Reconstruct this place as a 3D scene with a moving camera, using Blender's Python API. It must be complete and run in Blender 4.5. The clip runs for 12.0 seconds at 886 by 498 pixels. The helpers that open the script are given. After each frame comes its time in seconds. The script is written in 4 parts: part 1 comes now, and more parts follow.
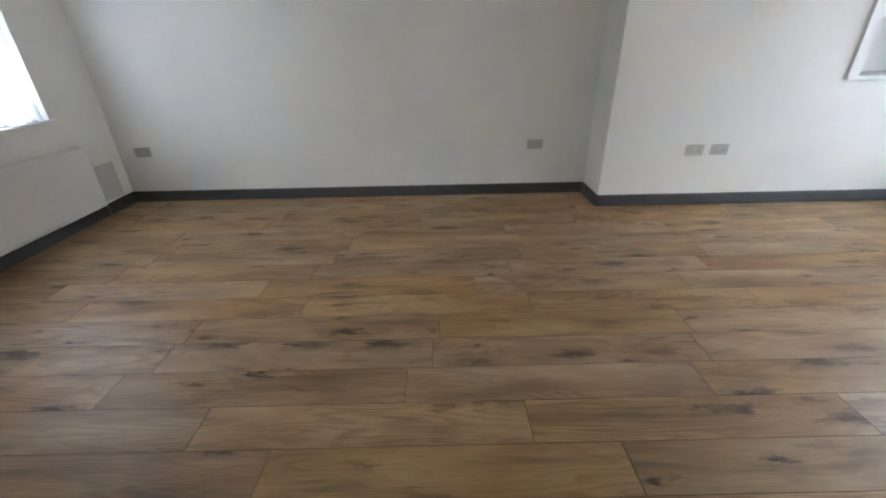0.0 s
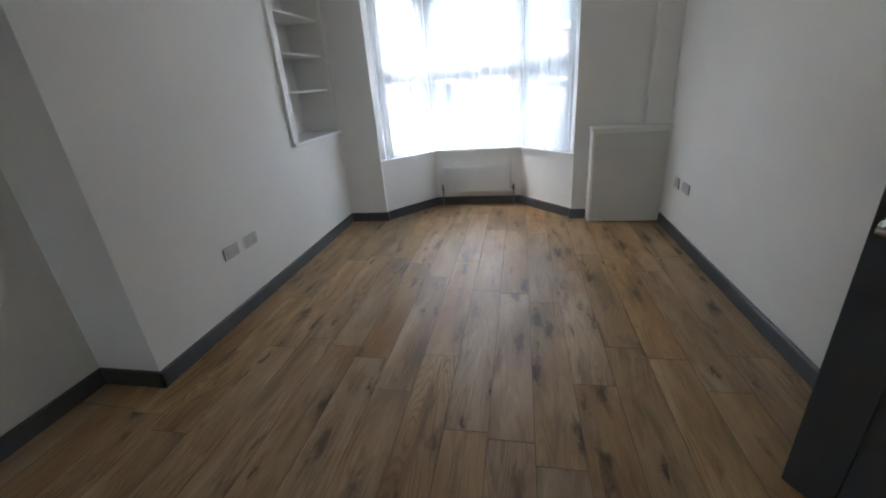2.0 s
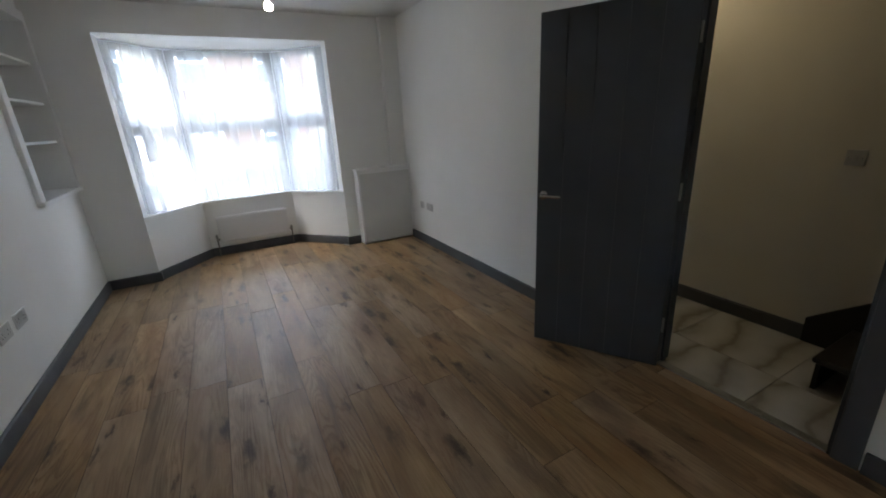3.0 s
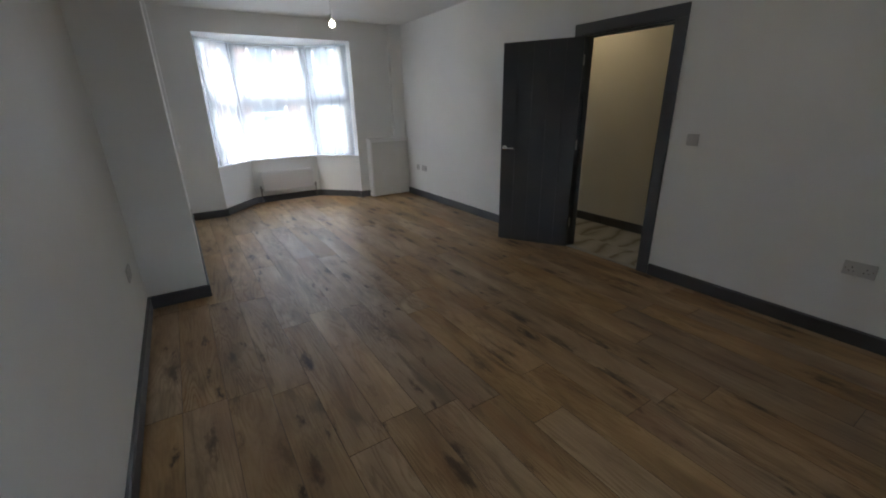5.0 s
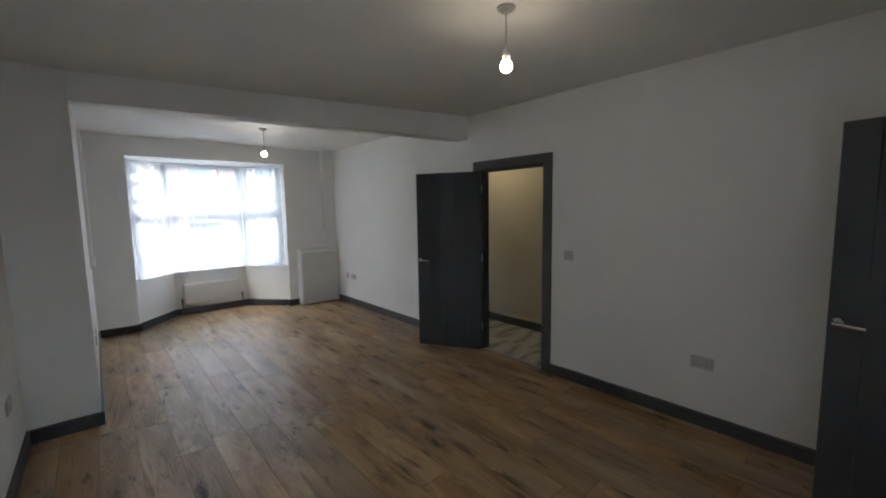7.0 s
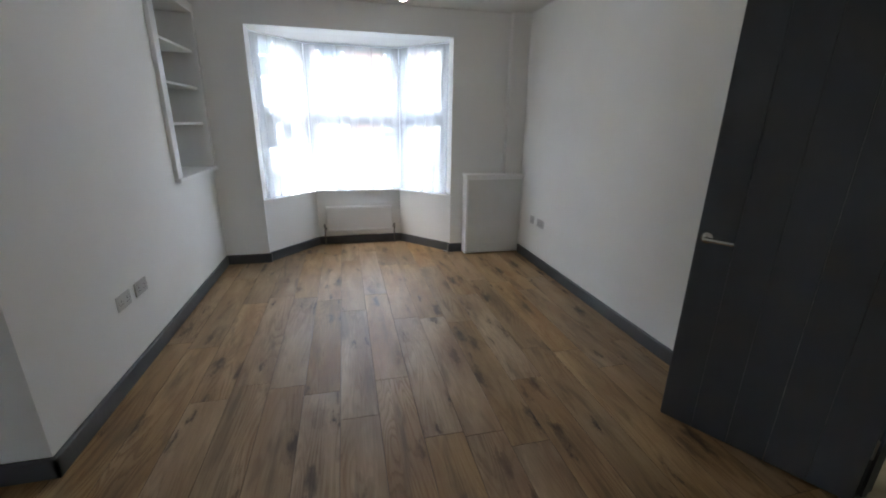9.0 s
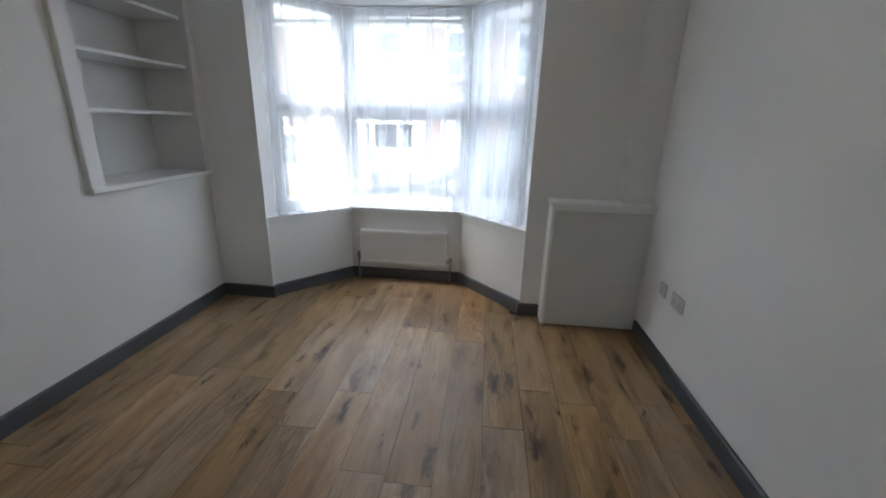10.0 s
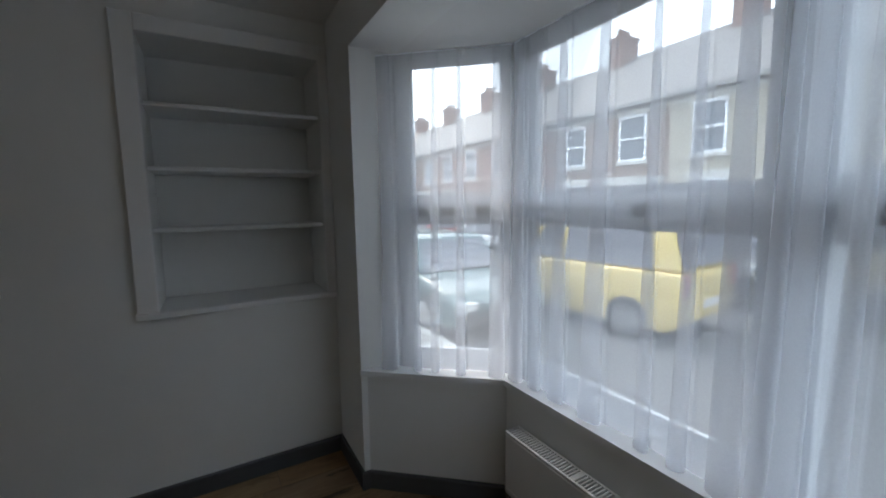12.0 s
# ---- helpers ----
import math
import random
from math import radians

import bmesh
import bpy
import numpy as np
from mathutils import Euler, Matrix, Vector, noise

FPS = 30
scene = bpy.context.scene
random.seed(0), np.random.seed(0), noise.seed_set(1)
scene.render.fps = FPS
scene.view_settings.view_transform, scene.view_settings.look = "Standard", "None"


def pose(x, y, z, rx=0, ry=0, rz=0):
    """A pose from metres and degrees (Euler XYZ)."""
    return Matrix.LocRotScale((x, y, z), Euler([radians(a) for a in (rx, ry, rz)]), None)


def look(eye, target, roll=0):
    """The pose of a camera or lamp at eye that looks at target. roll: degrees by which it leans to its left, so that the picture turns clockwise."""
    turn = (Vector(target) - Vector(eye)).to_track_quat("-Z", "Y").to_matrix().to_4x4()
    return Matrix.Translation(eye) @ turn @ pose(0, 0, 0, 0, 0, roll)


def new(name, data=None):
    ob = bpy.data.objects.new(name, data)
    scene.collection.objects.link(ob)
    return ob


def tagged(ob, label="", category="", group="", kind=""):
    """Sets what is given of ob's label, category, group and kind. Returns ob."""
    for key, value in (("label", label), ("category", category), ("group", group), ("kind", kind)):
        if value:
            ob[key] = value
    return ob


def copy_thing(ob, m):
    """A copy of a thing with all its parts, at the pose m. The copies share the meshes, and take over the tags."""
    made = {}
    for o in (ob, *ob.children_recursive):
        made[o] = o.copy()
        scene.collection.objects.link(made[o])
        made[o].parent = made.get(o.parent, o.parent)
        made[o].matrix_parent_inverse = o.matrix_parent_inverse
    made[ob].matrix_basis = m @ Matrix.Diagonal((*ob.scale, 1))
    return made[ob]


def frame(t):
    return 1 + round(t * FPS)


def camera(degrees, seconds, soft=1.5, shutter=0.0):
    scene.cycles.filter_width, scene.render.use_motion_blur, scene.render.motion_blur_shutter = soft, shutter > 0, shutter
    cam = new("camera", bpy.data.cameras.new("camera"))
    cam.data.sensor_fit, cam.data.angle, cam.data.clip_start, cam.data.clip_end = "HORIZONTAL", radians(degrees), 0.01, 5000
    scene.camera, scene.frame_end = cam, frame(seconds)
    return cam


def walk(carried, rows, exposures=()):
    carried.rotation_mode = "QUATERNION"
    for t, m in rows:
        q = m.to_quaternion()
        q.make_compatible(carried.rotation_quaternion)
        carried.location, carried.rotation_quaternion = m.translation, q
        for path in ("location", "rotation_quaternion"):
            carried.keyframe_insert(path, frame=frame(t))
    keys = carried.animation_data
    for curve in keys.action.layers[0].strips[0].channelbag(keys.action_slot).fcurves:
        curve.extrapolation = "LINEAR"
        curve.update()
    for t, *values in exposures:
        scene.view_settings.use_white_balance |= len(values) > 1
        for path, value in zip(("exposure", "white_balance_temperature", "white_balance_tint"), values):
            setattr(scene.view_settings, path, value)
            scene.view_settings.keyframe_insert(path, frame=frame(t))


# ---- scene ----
cam = camera(95.7, 12.0, soft=1.9)
PATH = [
    (0, (-0.19, 0.72, 1.305), (-0.185, 2.506, 0.404), -1.2),
    (0.5, (-0.12, 0.841, 1.325), (0.222, 2.616, 0.47), -0.2),
    (1, (-0.064, 1.299, 1.352), (0.745, 2.932, 0.528), 2.5),
    (1.5, (-0.098, 1.715, 1.394), (1.324, 2.883, 0.609), -0.7),
    (2, (-0.244, 2.175, 1.445), (1.563, 2.551, 0.674), -4.6),
    (2.5, (-0.614, 2.474, 1.455), (1.214, 2.065, 0.754), -1.9),
    (3, (-0.898, 2.893, 1.479), (0.782, 2.006, 0.856), -3.1),
    (4.8, (-2.148, 4.051, 1.445), (-0.52, 3.088, 0.794), -0.3),
    (5, (-2.334, 4.083, 1.442), (-0.747, 3.073, 0.762), -1.1),
    (5.5, (-2.622, 4.064, 1.401), (-1.119, 3.033, 0.577), 0.5),
    (6, (-2.723, 4.051, 1.415), (-1.281, 2.871, 0.688), -0.2),
    (6.5, (-2.713, 4.004, 1.552), (-1.227, 2.711, 1.204), -1.2),
    (6.8, (-2.718, 4.008, 1.585), (-1.212, 2.709, 1.37), -0.9),
    (7, (-2.711, 4.028, 1.604), (-1.206, 2.727, 1.398), -0.9),
    (7.5, (-2.559, 4.0, 1.551), (-1.005, 2.775, 1.258), 0.1),
    (7.7, (-2.338, 3.93, 1.502), (-0.753, 2.768, 1.134), -0.9),
    (9.3, (-0.055, 2.569, 1.477), (1.831, 2.254, 0.893), 0.9),
    (9.5, (0.253, 2.419, 1.455), (2.159, 2.189, 0.896), 0.5),
    (10, (1.053, 1.96, 1.427), (2.953, 2.154, 0.83), 1.5),
    (10.5, (1.779, 1.745, 1.452), (3.56, 2.417, 0.835), 2.2),
    (11, (2.436, 1.666, 1.424), (4.03, 2.757, 0.906), -0.7),
    (11.5, (2.86, 1.638, 1.416), (4.273, 2.996, 1.021), 2.2),
    (11.8, (3.243, 1.643, 1.513), (4.403, 3.242, 1.204), 0.2),
    (12, (3.338, 1.658, 1.56), (4.335, 3.378, 1.338), -0.9),
]
EXPOSURES = [(0, 5.29), (0.5, 5.15), (1, 4.9), (1.5, 4.5), (2, 4.1), (2.5, 3.91), (3, 3.81), (5, 3.9), (5.5, 3.9), (6.5, 4.01), (7.5, 4.21), (9.5, 4.01), (10, 3.71), (10.5, 3.41), (11, 3.23), (11.5, 2.63), (12, 2.08)]
walk(cam, [(t, look(eye, target, roll)) for t, eye, target, roll in PATH], EXPOSURES)

# ---- world and daylight: a bright overcast sky ----
world = bpy.data.worlds.new("overcast_sky")
scene.world = world
world.use_nodes = True
wn = world.node_tree
wn.nodes.clear()
w_out = wn.nodes.new("ShaderNodeOutputWorld")
w_bg = wn.nodes.new("ShaderNodeBackground")
w_sky = wn.nodes.new("ShaderNodeTexSky")
w_sky.sky_type = "NISHITA"
w_sky.sun_disc = False
w_sky.sun_elevation = radians(48)
w_sky.sun_rotation = radians(2)
w_sky.air_density, w_sky.dust_density, w_sky.ozone_density = 1.0, 6.0, 0.6
w_mix = wn.nodes.new("ShaderNodeMix")
w_mix.data_type = "RGBA"
w_mix.inputs[0].default_value = 0.72
w_mix.inputs[7].default_value = (8.6, 9.8, 11.0, 1)
# an overcast sky is brighter overhead than at the horizon
w_tc = wn.nodes.new("ShaderNodeTexCoord")
w_sep = wn.nodes.new("ShaderNodeSeparateXYZ")
wn.links.new(w_tc.outputs["Generated"], w_sep.inputs[0])
w_up = wn.nodes.new("ShaderNodeMapRange")
w_up.inputs["To Min"].default_value, w_up.inputs["To Max"].default_value = 0.75, 1.35
wn.links.new(w_sep.outputs["Z"], w_up.inputs["Value"])
wn.links.new(w_sky.outputs[0], w_mix.inputs[6])
w_grade = wn.nodes.new("ShaderNodeMix")
w_grade.data_type, w_grade.blend_type = "RGBA", "MULTIPLY"
w_grade.inputs[0].default_value = 1.0
wn.links.new(w_mix.outputs[2], w_grade.inputs[6])
wn.links.new(w_up.outputs[0], w_grade.inputs[7])
wn.links.new(w_grade.outputs[2], w_bg.inputs[0])
w_bg.inputs[1].default_value = 0.12
wn.links.new(w_bg.outputs[0], w_out.inputs[0])
sun = new("sun", bpy.data.lights.new("sun", "SUN"))
sun.data.energy, sun.data.angle, sun.data.color = 0.6, radians(25), (1.0, 0.96, 0.9)
sun.matrix_world = look((0, 30, 40), (1, 0, 0))


# ---- materials ----
class Mat:
    """A node material with short calls for its nodes."""

    def __init__(self, name, rough=0.6, metal=0.0, color=(0.5, 0.5, 0.5)):
        self.m = bpy.data.materials.new(name)
        self.m.use_nodes = True
        self.t = self.m.node_tree
        self.b = self.t.nodes["Principled BSDF"]
        self.out = self.t.nodes["Material Output"]
        self.b.inputs["Roughness"].default_value = rough
        self.b.inputs["Metallic"].default_value = metal
        self.b.inputs["Base Color"].default_value = (*color, 1)

    def node(self, kind, **values):
        n = self.t.nodes.new(kind)
        for key, value in values.items():
            n.inputs[key.replace("_", " ")].default_value = value
        return n

    def link(self, a, b):
        self.t.links.new(a, b)

    def coords(self, scale=(1, 1, 1), kind="Object"):
        tc = self.t.nodes.new("ShaderNodeTexCoord")
        mp = self.t.nodes.new("ShaderNodeMapping")
        mp.inputs["Scale"].default_value = scale
        self.link(tc.outputs[kind], mp.inputs["Vector"])
        return mp.outputs[0]

    def noise(self, vec, scale, detail=4.0, rough=0.55, distort=0.0):
        n = self.node("ShaderNodeTexNoise", Scale=scale, Detail=detail, Roughness=rough, Distortion=distort)
        self.link(vec, n.inputs["Vector"])
        return n.outputs[0]

    def ramp(self, fac, stops):
        r = self.t.nodes.new("ShaderNodeValToRGB")
        while len(r.color_ramp.elements) < len(stops):
            r.color_ramp.elements.new(0.5)
        for e, (p, c) in zip(r.color_ramp.elements, stops):
            e.position = p
            e.color = (*c, 1) if len(c) == 3 else c
        self.link(fac, r.inputs[0])
        return r.outputs[0]

    def math(self, op, a, b=0.0, c=0.0):
        n = self.t.nodes.new("ShaderNodeMath")
        n.operation = op
        for i, v in enumerate((a, b, c)):
            if isinstance(v, (int, float)):
                n.inputs[i].default_value = v
            else:
                self.link(v, n.inputs[i])
        return n.outputs[0]

    def mix(self, fac, a, b, blend="MIX"):
        n = self.t.nodes.new("ShaderNodeMix")
        n.data_type, n.blend_type = "RGBA", blend
        for i, v in ((0, fac), (6, a), (7, b)):
            if isinstance(v, (int, float)):
                n.inputs[i].default_value = v
            elif isinstance(v, tuple):
                n.inputs[i].default_value = (*v, 1)
            else:
                self.link(v, n.inputs[i])
        return n.outputs[2]

    def bump(self, height, strength=0.2, distance=0.01):
        n = self.node("ShaderNodeBump", Strength=strength, Distance=distance)
        self.link(height, n.inputs["Height"])
        self.link(n.outputs[0], self.b.inputs["Normal"])

    def color(self, out):
        self.link(out, self.b.inputs["Base Color"])

    def rough(self, out):
        self.link(out, self.b.inputs["Roughness"])


def painted(name, base, rough=0.5, vary=0.04, grain=90.0, strength=0.08, blotch=1.6):
    """Painted surface: base colour with faint cloudy variation and roller grain."""
    m = Mat(name, rough)
    v = m.coords()
    big = m.noise(v, blotch, 3)
    fine = m.noise(v, grain, 3)
    lo = tuple(c * (1 - vary) for c in base)
    hi = tuple(min(1, c * (1 + vary)) for c in base)
    m.color(m.ramp(big, [(0.3, lo), (0.7, hi)]))
    m.bump(fine, strength, 0.004)
    m.rough(m.math("MULTIPLY_ADD", fine, 0.15, rough - 0.07))
    return m.m


def plain(name, base, rough=0.5, metal=0.0):
    return Mat(name, rough, metal, base).m


def emitting(name, base, strength):
    m = Mat(name, 0.4, 0.0, base)
    m.b.inputs["Emission Color"].default_value = (*base, 1)
    m.b.inputs["Emission Strength"].default_value = strength
    return m.m


def make_oak():
    """Rustic oak laminate: long grain, dark knots and splits, each board its own tone."""
    m = Mat("rustic_oak_laminate", 0.42)
    info = m.t.nodes.new("ShaderNodeObjectInfo")
    geo = m.t.nodes.new("ShaderNodeNewGeometry")
    shift = m.t.nodes.new("ShaderNodeCombineXYZ")
    m.link(m.math("MULTIPLY", info.outputs["Random"], 37.0), shift.inputs[0])
    m.link(m.math("MULTIPLY", info.outputs["Random"], 61.0), shift.inputs[1])
    add = m.t.nodes.new("ShaderNodeVectorMath")
    add.operation = "ADD"
    m.link(geo.outputs["Position"], add.inputs[0])
    m.link(shift.outputs[0], add.inputs[1])

    def scaled(s):
        mp = m.t.nodes.new("ShaderNodeMapping")
        mp.inputs["Scale"].default_value = s
        m.link(add.outputs[0], mp.inputs["Vector"])
        return mp.outputs[0]

    broad = m.noise(scaled((0.9, 4.0, 1)), 1.2, 3, 0.5, 0.4)
    grain = m.noise(scaled((3.0, 70.0, 1)), 2.0, 4, 0.6, 0.3)
    base = m.ramp(broad, [(0.28, (0.290, 0.182, 0.100)), (0.5, (0.405, 0.270, 0.154)), (0.72, (0.505, 0.355, 0.215))])
    g = m.ramp(grain, [(0.30, (0.74, 0.72, 0.69)), (0.60, (1.05, 1.05, 1.05))])
    c = m.mix(0.55, base, g, "MULTIPLY")
    # growth rings: contour lines of a slow field, drawn out along the board
    slow = m.noise(scaled((0.62, 5.4, 1)), 1.0, 2.4, 0.5, 0.5)
    ring = m.math("FRACT", m.math("MULTIPLY_ADD", slow, 24.0, m.math("MULTIPLY", grain, 0.9)))
    rings = m.ramp(ring, [(0.0, (0.62, 0.56, 0.49)), (0.28, (0.83, 0.80, 0.76)), (0.55, (1.05, 1.05, 1.04)), (0.92, (1.0, 1.0, 1.0)), (1.0, (0.70, 0.65, 0.58))])
    where = m.ramp(m.noise(scaled((0.8, 2.2, 1)), 1.1, 2, 0.5), [(0.42, (0.20, 0.20, 0.20)), (0.66, (0.95, 0.95, 0.95))])
    c = m.mix(where, c, m.mix(1.0, c, rings, "MULTIPLY"))
    # knots: sparse cells with a ragged edge and a soft halo, a few in each board
    ragged = m.noise(scaled((9, 24, 1)), 1.0, 4, 0.65)
    comb = m.t.nodes.new("ShaderNodeCombineXYZ")
    m.link(ragged, comb.inputs[0])
    m.link(m.noise(scaled((7, 17, 1)), 1.3, 4, 0.65), comb.inputs[1])
    wadd = m.t.nodes.new("ShaderNodeVectorMath")
    wadd.operation = "MULTIPLY_ADD"
    wadd.inputs[1].default_value = (0.75, 0.55, 0)
    m.link(comb.outputs[0], wadd.inputs[0])
    m.link(scaled((1.9, 6.0, 1)), wadd.inputs[2])
    for size, cut, reach, strength in ((1.2, 0.60, 0.24, 0.88), (2.3, 0.66, 0.19, 0.80)):
        vor = m.node("ShaderNodeTexVoronoi", Scale=size)
        m.link(wadd.outputs[0], vor.inputs["Vector"])
        sep = m.t.nodes.new("ShaderNodeSeparateColor")
        m.link(vor.outputs["Color"], sep.inputs[0])
        pick = m.math("GREATER_THAN", sep.outputs[0], cut)
        halo = m.ramp(vor.outputs["Distance"], [(0.0, (1, 1, 1)), (reach * 2.4, (0, 0, 0))])
        c = m.mix(m.math("MULTIPLY", m.math("MULTIPLY", halo, pick), 0.62), c, (0.135, 0.078, 0.042))
        core = m.ramp(vor.outputs["Distance"], [(reach * 0.30, (1, 1, 1)), (reach * 0.75, (0.55, 0.55, 0.55)), (reach * 1.15, (0, 0, 0))])
        c = m.mix(m.math("MULTIPLY", m.math("MULTIPLY", core, pick), strength), c, (0.040, 0.024, 0.015))
    tint = m.noise(scaled((0.9, 3.4, 1)), 1.3, 3, 0.5, 0.6)
    c = m.mix(m.ramp(tint, [(0.50, (0, 0, 0)), (0.68, (0.45, 0.45, 0.45))]), c, (0.270, 0.135, 0.066))
    # clouded heartwood and short dark splits along the grain
    cloud = m.noise(scaled((1.1, 6.0, 1)), 1.5, 3, 0.55, 0.5)
    c = m.mix(m.ramp(cloud, [(0.54, (0, 0, 0)), (0.70, (0.68, 0.68, 0.68))]), c, (0.150, 0.100, 0.056))
    split = m.noise(scaled((2.2, 46, 1)), 1.2, 2, 0.5, 0.2)
    c = m.mix(m.ramp(split, [(0.70, (0, 0, 0)), (0.77, (0.55, 0.55, 0.55))]), c, (0.085, 0.050, 0.028))
    hue = m.t.nodes.new("ShaderNodeHueSaturation")
    m.link(m.math("MULTIPLY_ADD", info.outputs["Random"], 0.26, 0.86), hue.inputs["Value"])
    r2 = m.math("FRACT", m.math("MULTIPLY", info.outputs["Random"], 17.3))
    m.link(m.math("MULTIPLY_ADD", r2, 0.26, 0.93), hue.inputs["Saturation"])
    m.link(c, hue.inputs["Color"])
    m.color(hue.outputs[0])
    m.rough(m.math("MULTIPLY_ADD", grain, 0.14, 0.38))
    m.bump(grain, 0.12, 0.0015)
    m.b.inputs["Specular IOR Level"].default_value = 0.5
    return m.m


def make_marble():
    m = Mat("white_marble_tile", 0.25)
    v = m.coords((1, 1, 1))
    info = m.t.nodes.new("ShaderNodeObjectInfo")
    add = m.t.nodes.new("ShaderNodeVectorMath")
    add.operation = "ADD"
    m.link(v, add.inputs[0])
    sh = m.t.nodes.new("ShaderNodeCombineXYZ")
    m.link(m.math("MULTIPLY", info.outputs["Random"], 20.0), sh.inputs[0])
    m.link(sh.outputs[0], add.inputs[1])
    wave = m.node("ShaderNodeTexWave", Scale=1.1, Distortion=9.0, Detail=4.0)
    m.link(add.outputs[0], wave.inputs["Vector"])
    vein = m.ramp(wave.outputs[1], [(0.0, (0.38, 0.35, 0.30)), (0.08, (0.50, 0.48, 0.44)), (0.35, (0.60, 0.59, 0.56)), (1.0, (0.70, 0.69, 0.67))])
    m.color(vein)
    return m.m


def make_sheer():
    """Net curtain: open weave, so part of the light passes straight and part is scattered."""
    m = Mat("white_sheer_voile", 0.9)
    t = m.t
    t.nodes.remove(m.b)
    v = m.coords((1, 1, 1))
    thread = m.noise(v, 160.0, 2)
    diff = m.node("ShaderNodeBsdfDiffuse", Color=(0.92, 0.94, 0.98, 1))
    trl = m.node("ShaderNodeBsdfTranslucent", Color=(0.92, 0.94, 0.98, 1))
    clear = m.node("ShaderNodeBsdfTransparent")
    cloth = t.nodes.new("ShaderNodeMixShader")
    cloth.inputs[0].default_value = 0.38
    m.link(diff.outputs[0], cloth.inputs[1])
    m.link(trl.outputs[0], cloth.inputs[2])
    top = t.nodes.new("ShaderNodeMixShader")
    m.link(m.math("MULTIPLY_ADD", thread, 0.05, 0.38), top.inputs[0])
    m.link(clear.outputs[0], top.inputs[1])
    m.link(cloth.outputs[0], top.inputs[2])
    m.link(top.outputs[0], m.out.inputs[0])
    return m.m


def make_glass():
    m = Mat("window_glass", 0.02)
    t = m.t
    t.nodes.remove(m.b)
    clear = m.node("ShaderNodeBsdfTransparent", Color=(0.84, 0.86, 0.87, 1))
    gloss = m.node("ShaderNodeBsdfGlossy", Roughness=0.02)
    fr = m.node("ShaderNodeFresnel", IOR=1.45)
    mx = t.nodes.new("ShaderNodeMixShader")
    m.link(m.math("MULTIPLY", fr.outputs[0], 0.6), mx.inputs[0])
    m.link(clear.outputs[0], mx.inputs[1])
    m.link(gloss.outputs[0], mx.inputs[2])
    m.link(mx.outputs[0], m.out.inputs[0])
    return m.m


def make_brick(name, a, b, mortar):
    m = Mat(name, 0.9)
    tc = m.t.nodes.new("ShaderNodeTexCoord")
    mp = m.t.nodes.new("ShaderNodeMapping")
    mp.inputs["Rotation"].default_value = (radians(90), 0, radians(90))
    m.link(tc.outputs["Object"], mp.inputs["Vector"])
    sep = m.t.nodes.new("ShaderNodeSeparateXYZ")
    com = m.t.nodes.new("ShaderNodeCombineXYZ")
    m.link(tc.outputs["Object"], sep.inputs[0])
    m.link(sep.outputs[1], com.inputs[0])
    m.link(sep.outputs[2], com.inputs[1])
    br = m.node("ShaderNodeTexBrick", Scale=1.0)
    br.inputs["Brick Width"].default_value = 0.225
    br.inputs["Row Height"].default_value = 0.075
    br.inputs["Mortar Size"].default_value = 0.008
    br.inputs["Color1"].default_value = (*a, 1)
    br.inputs["Color2"].default_value = (*b, 1)
    br.inputs["Mortar"].default_value = (*mortar, 1)
    m.link(com.outputs[0], br.inputs["Vector"])
    st = m.ramp(m.noise(tc.outputs["Object"], 0.8, 4), [(0.3, (0.8, 0.8, 0.8)), (0.7, (1.05, 1.05, 1.05))])
    m.color(m.mix(1.0, br.outputs[0], st, "MULTIPLY"))
    return m.m


def make_slate():
    m = Mat("grey_roof_slate", 0.7)
    v = m.coords((1, 3.2, 3.2))
    m.color(m.ramp(m.noise(v, 3.0, 5), [(0.3, (0.095, 0.09, 0.09)), (0.7, (0.15, 0.145, 0.14))]))
    return m.m


def make_asphalt(name, lo, hi):
    m = Mat(name, 0.85)
    v = m.coords()
    c = m.mix(0.5, m.ramp(m.noise(v, 0.5, 4), [(0.3, lo), (0.7, hi)]), m.ramp(m.noise(v, 60, 3), [(0.3, lo), (0.7, hi)]))
    m.color(c)
    m.bump(m.noise(v, 90, 2), 0.4, 0.01)
    return m.m


WALL = painted("white_wall_emulsion", (0.86, 0.86, 0.845), 0.62, 0.025, 70, 0.10)
CEIL = painted("white_ceiling_emulsion", (0.83, 0.825, 0.81), 0.7, 0.03, 60, 0.10)
HALLPAINT = painted("cream_hall_emulsion", (0.76, 0.725, 0.64), 0.6, 0.03, 70, 0.1)
GLOSS = painted("white_gloss_paint", (0.86, 0.86, 0.86), 0.32, 0.02, 40, 0.04)
SKIRT = painted("grey_satin_paint", (0.085, 0.090, 0.100), 0.42, 0.10, 50, 0.06)
DOORPAINT = painted("charcoal_door_paint", (0.070, 0.078, 0.091), 0.5, 0.12, 40, 0.12)
PANEL = painted("off_white_board_paint", (0.70, 0.70, 0.68), 0.5, 0.05, 40, 0.06)
PIPE = plain("dull_pipe_metal", (0.22, 0.21, 0.20), 0.4, 0.7)
UPVC = plain("white_upvc", (0.80, 0.82, 0.85), 0.3)
GREYCAP = plain("grey_valve_plastic", (0.30, 0.30, 0.30), 0.4)
PLASTIC = plain("white_socket_plastic", (0.56, 0.555, 0.545), 0.35)
# near black, for hollows whose shade is put into the colour
SHADEBLACK = plain("recess_shade_black", (0.02, 0.02, 0.02), 0.7)
RADWHITE = painted("white_radiator_enamel", (0.78, 0.78, 0.78), 0.35, 0.02, 60, 0.03)
CHROME = plain("brushed_chrome", (0.62, 0.62, 0.62), 0.25, 1.0)
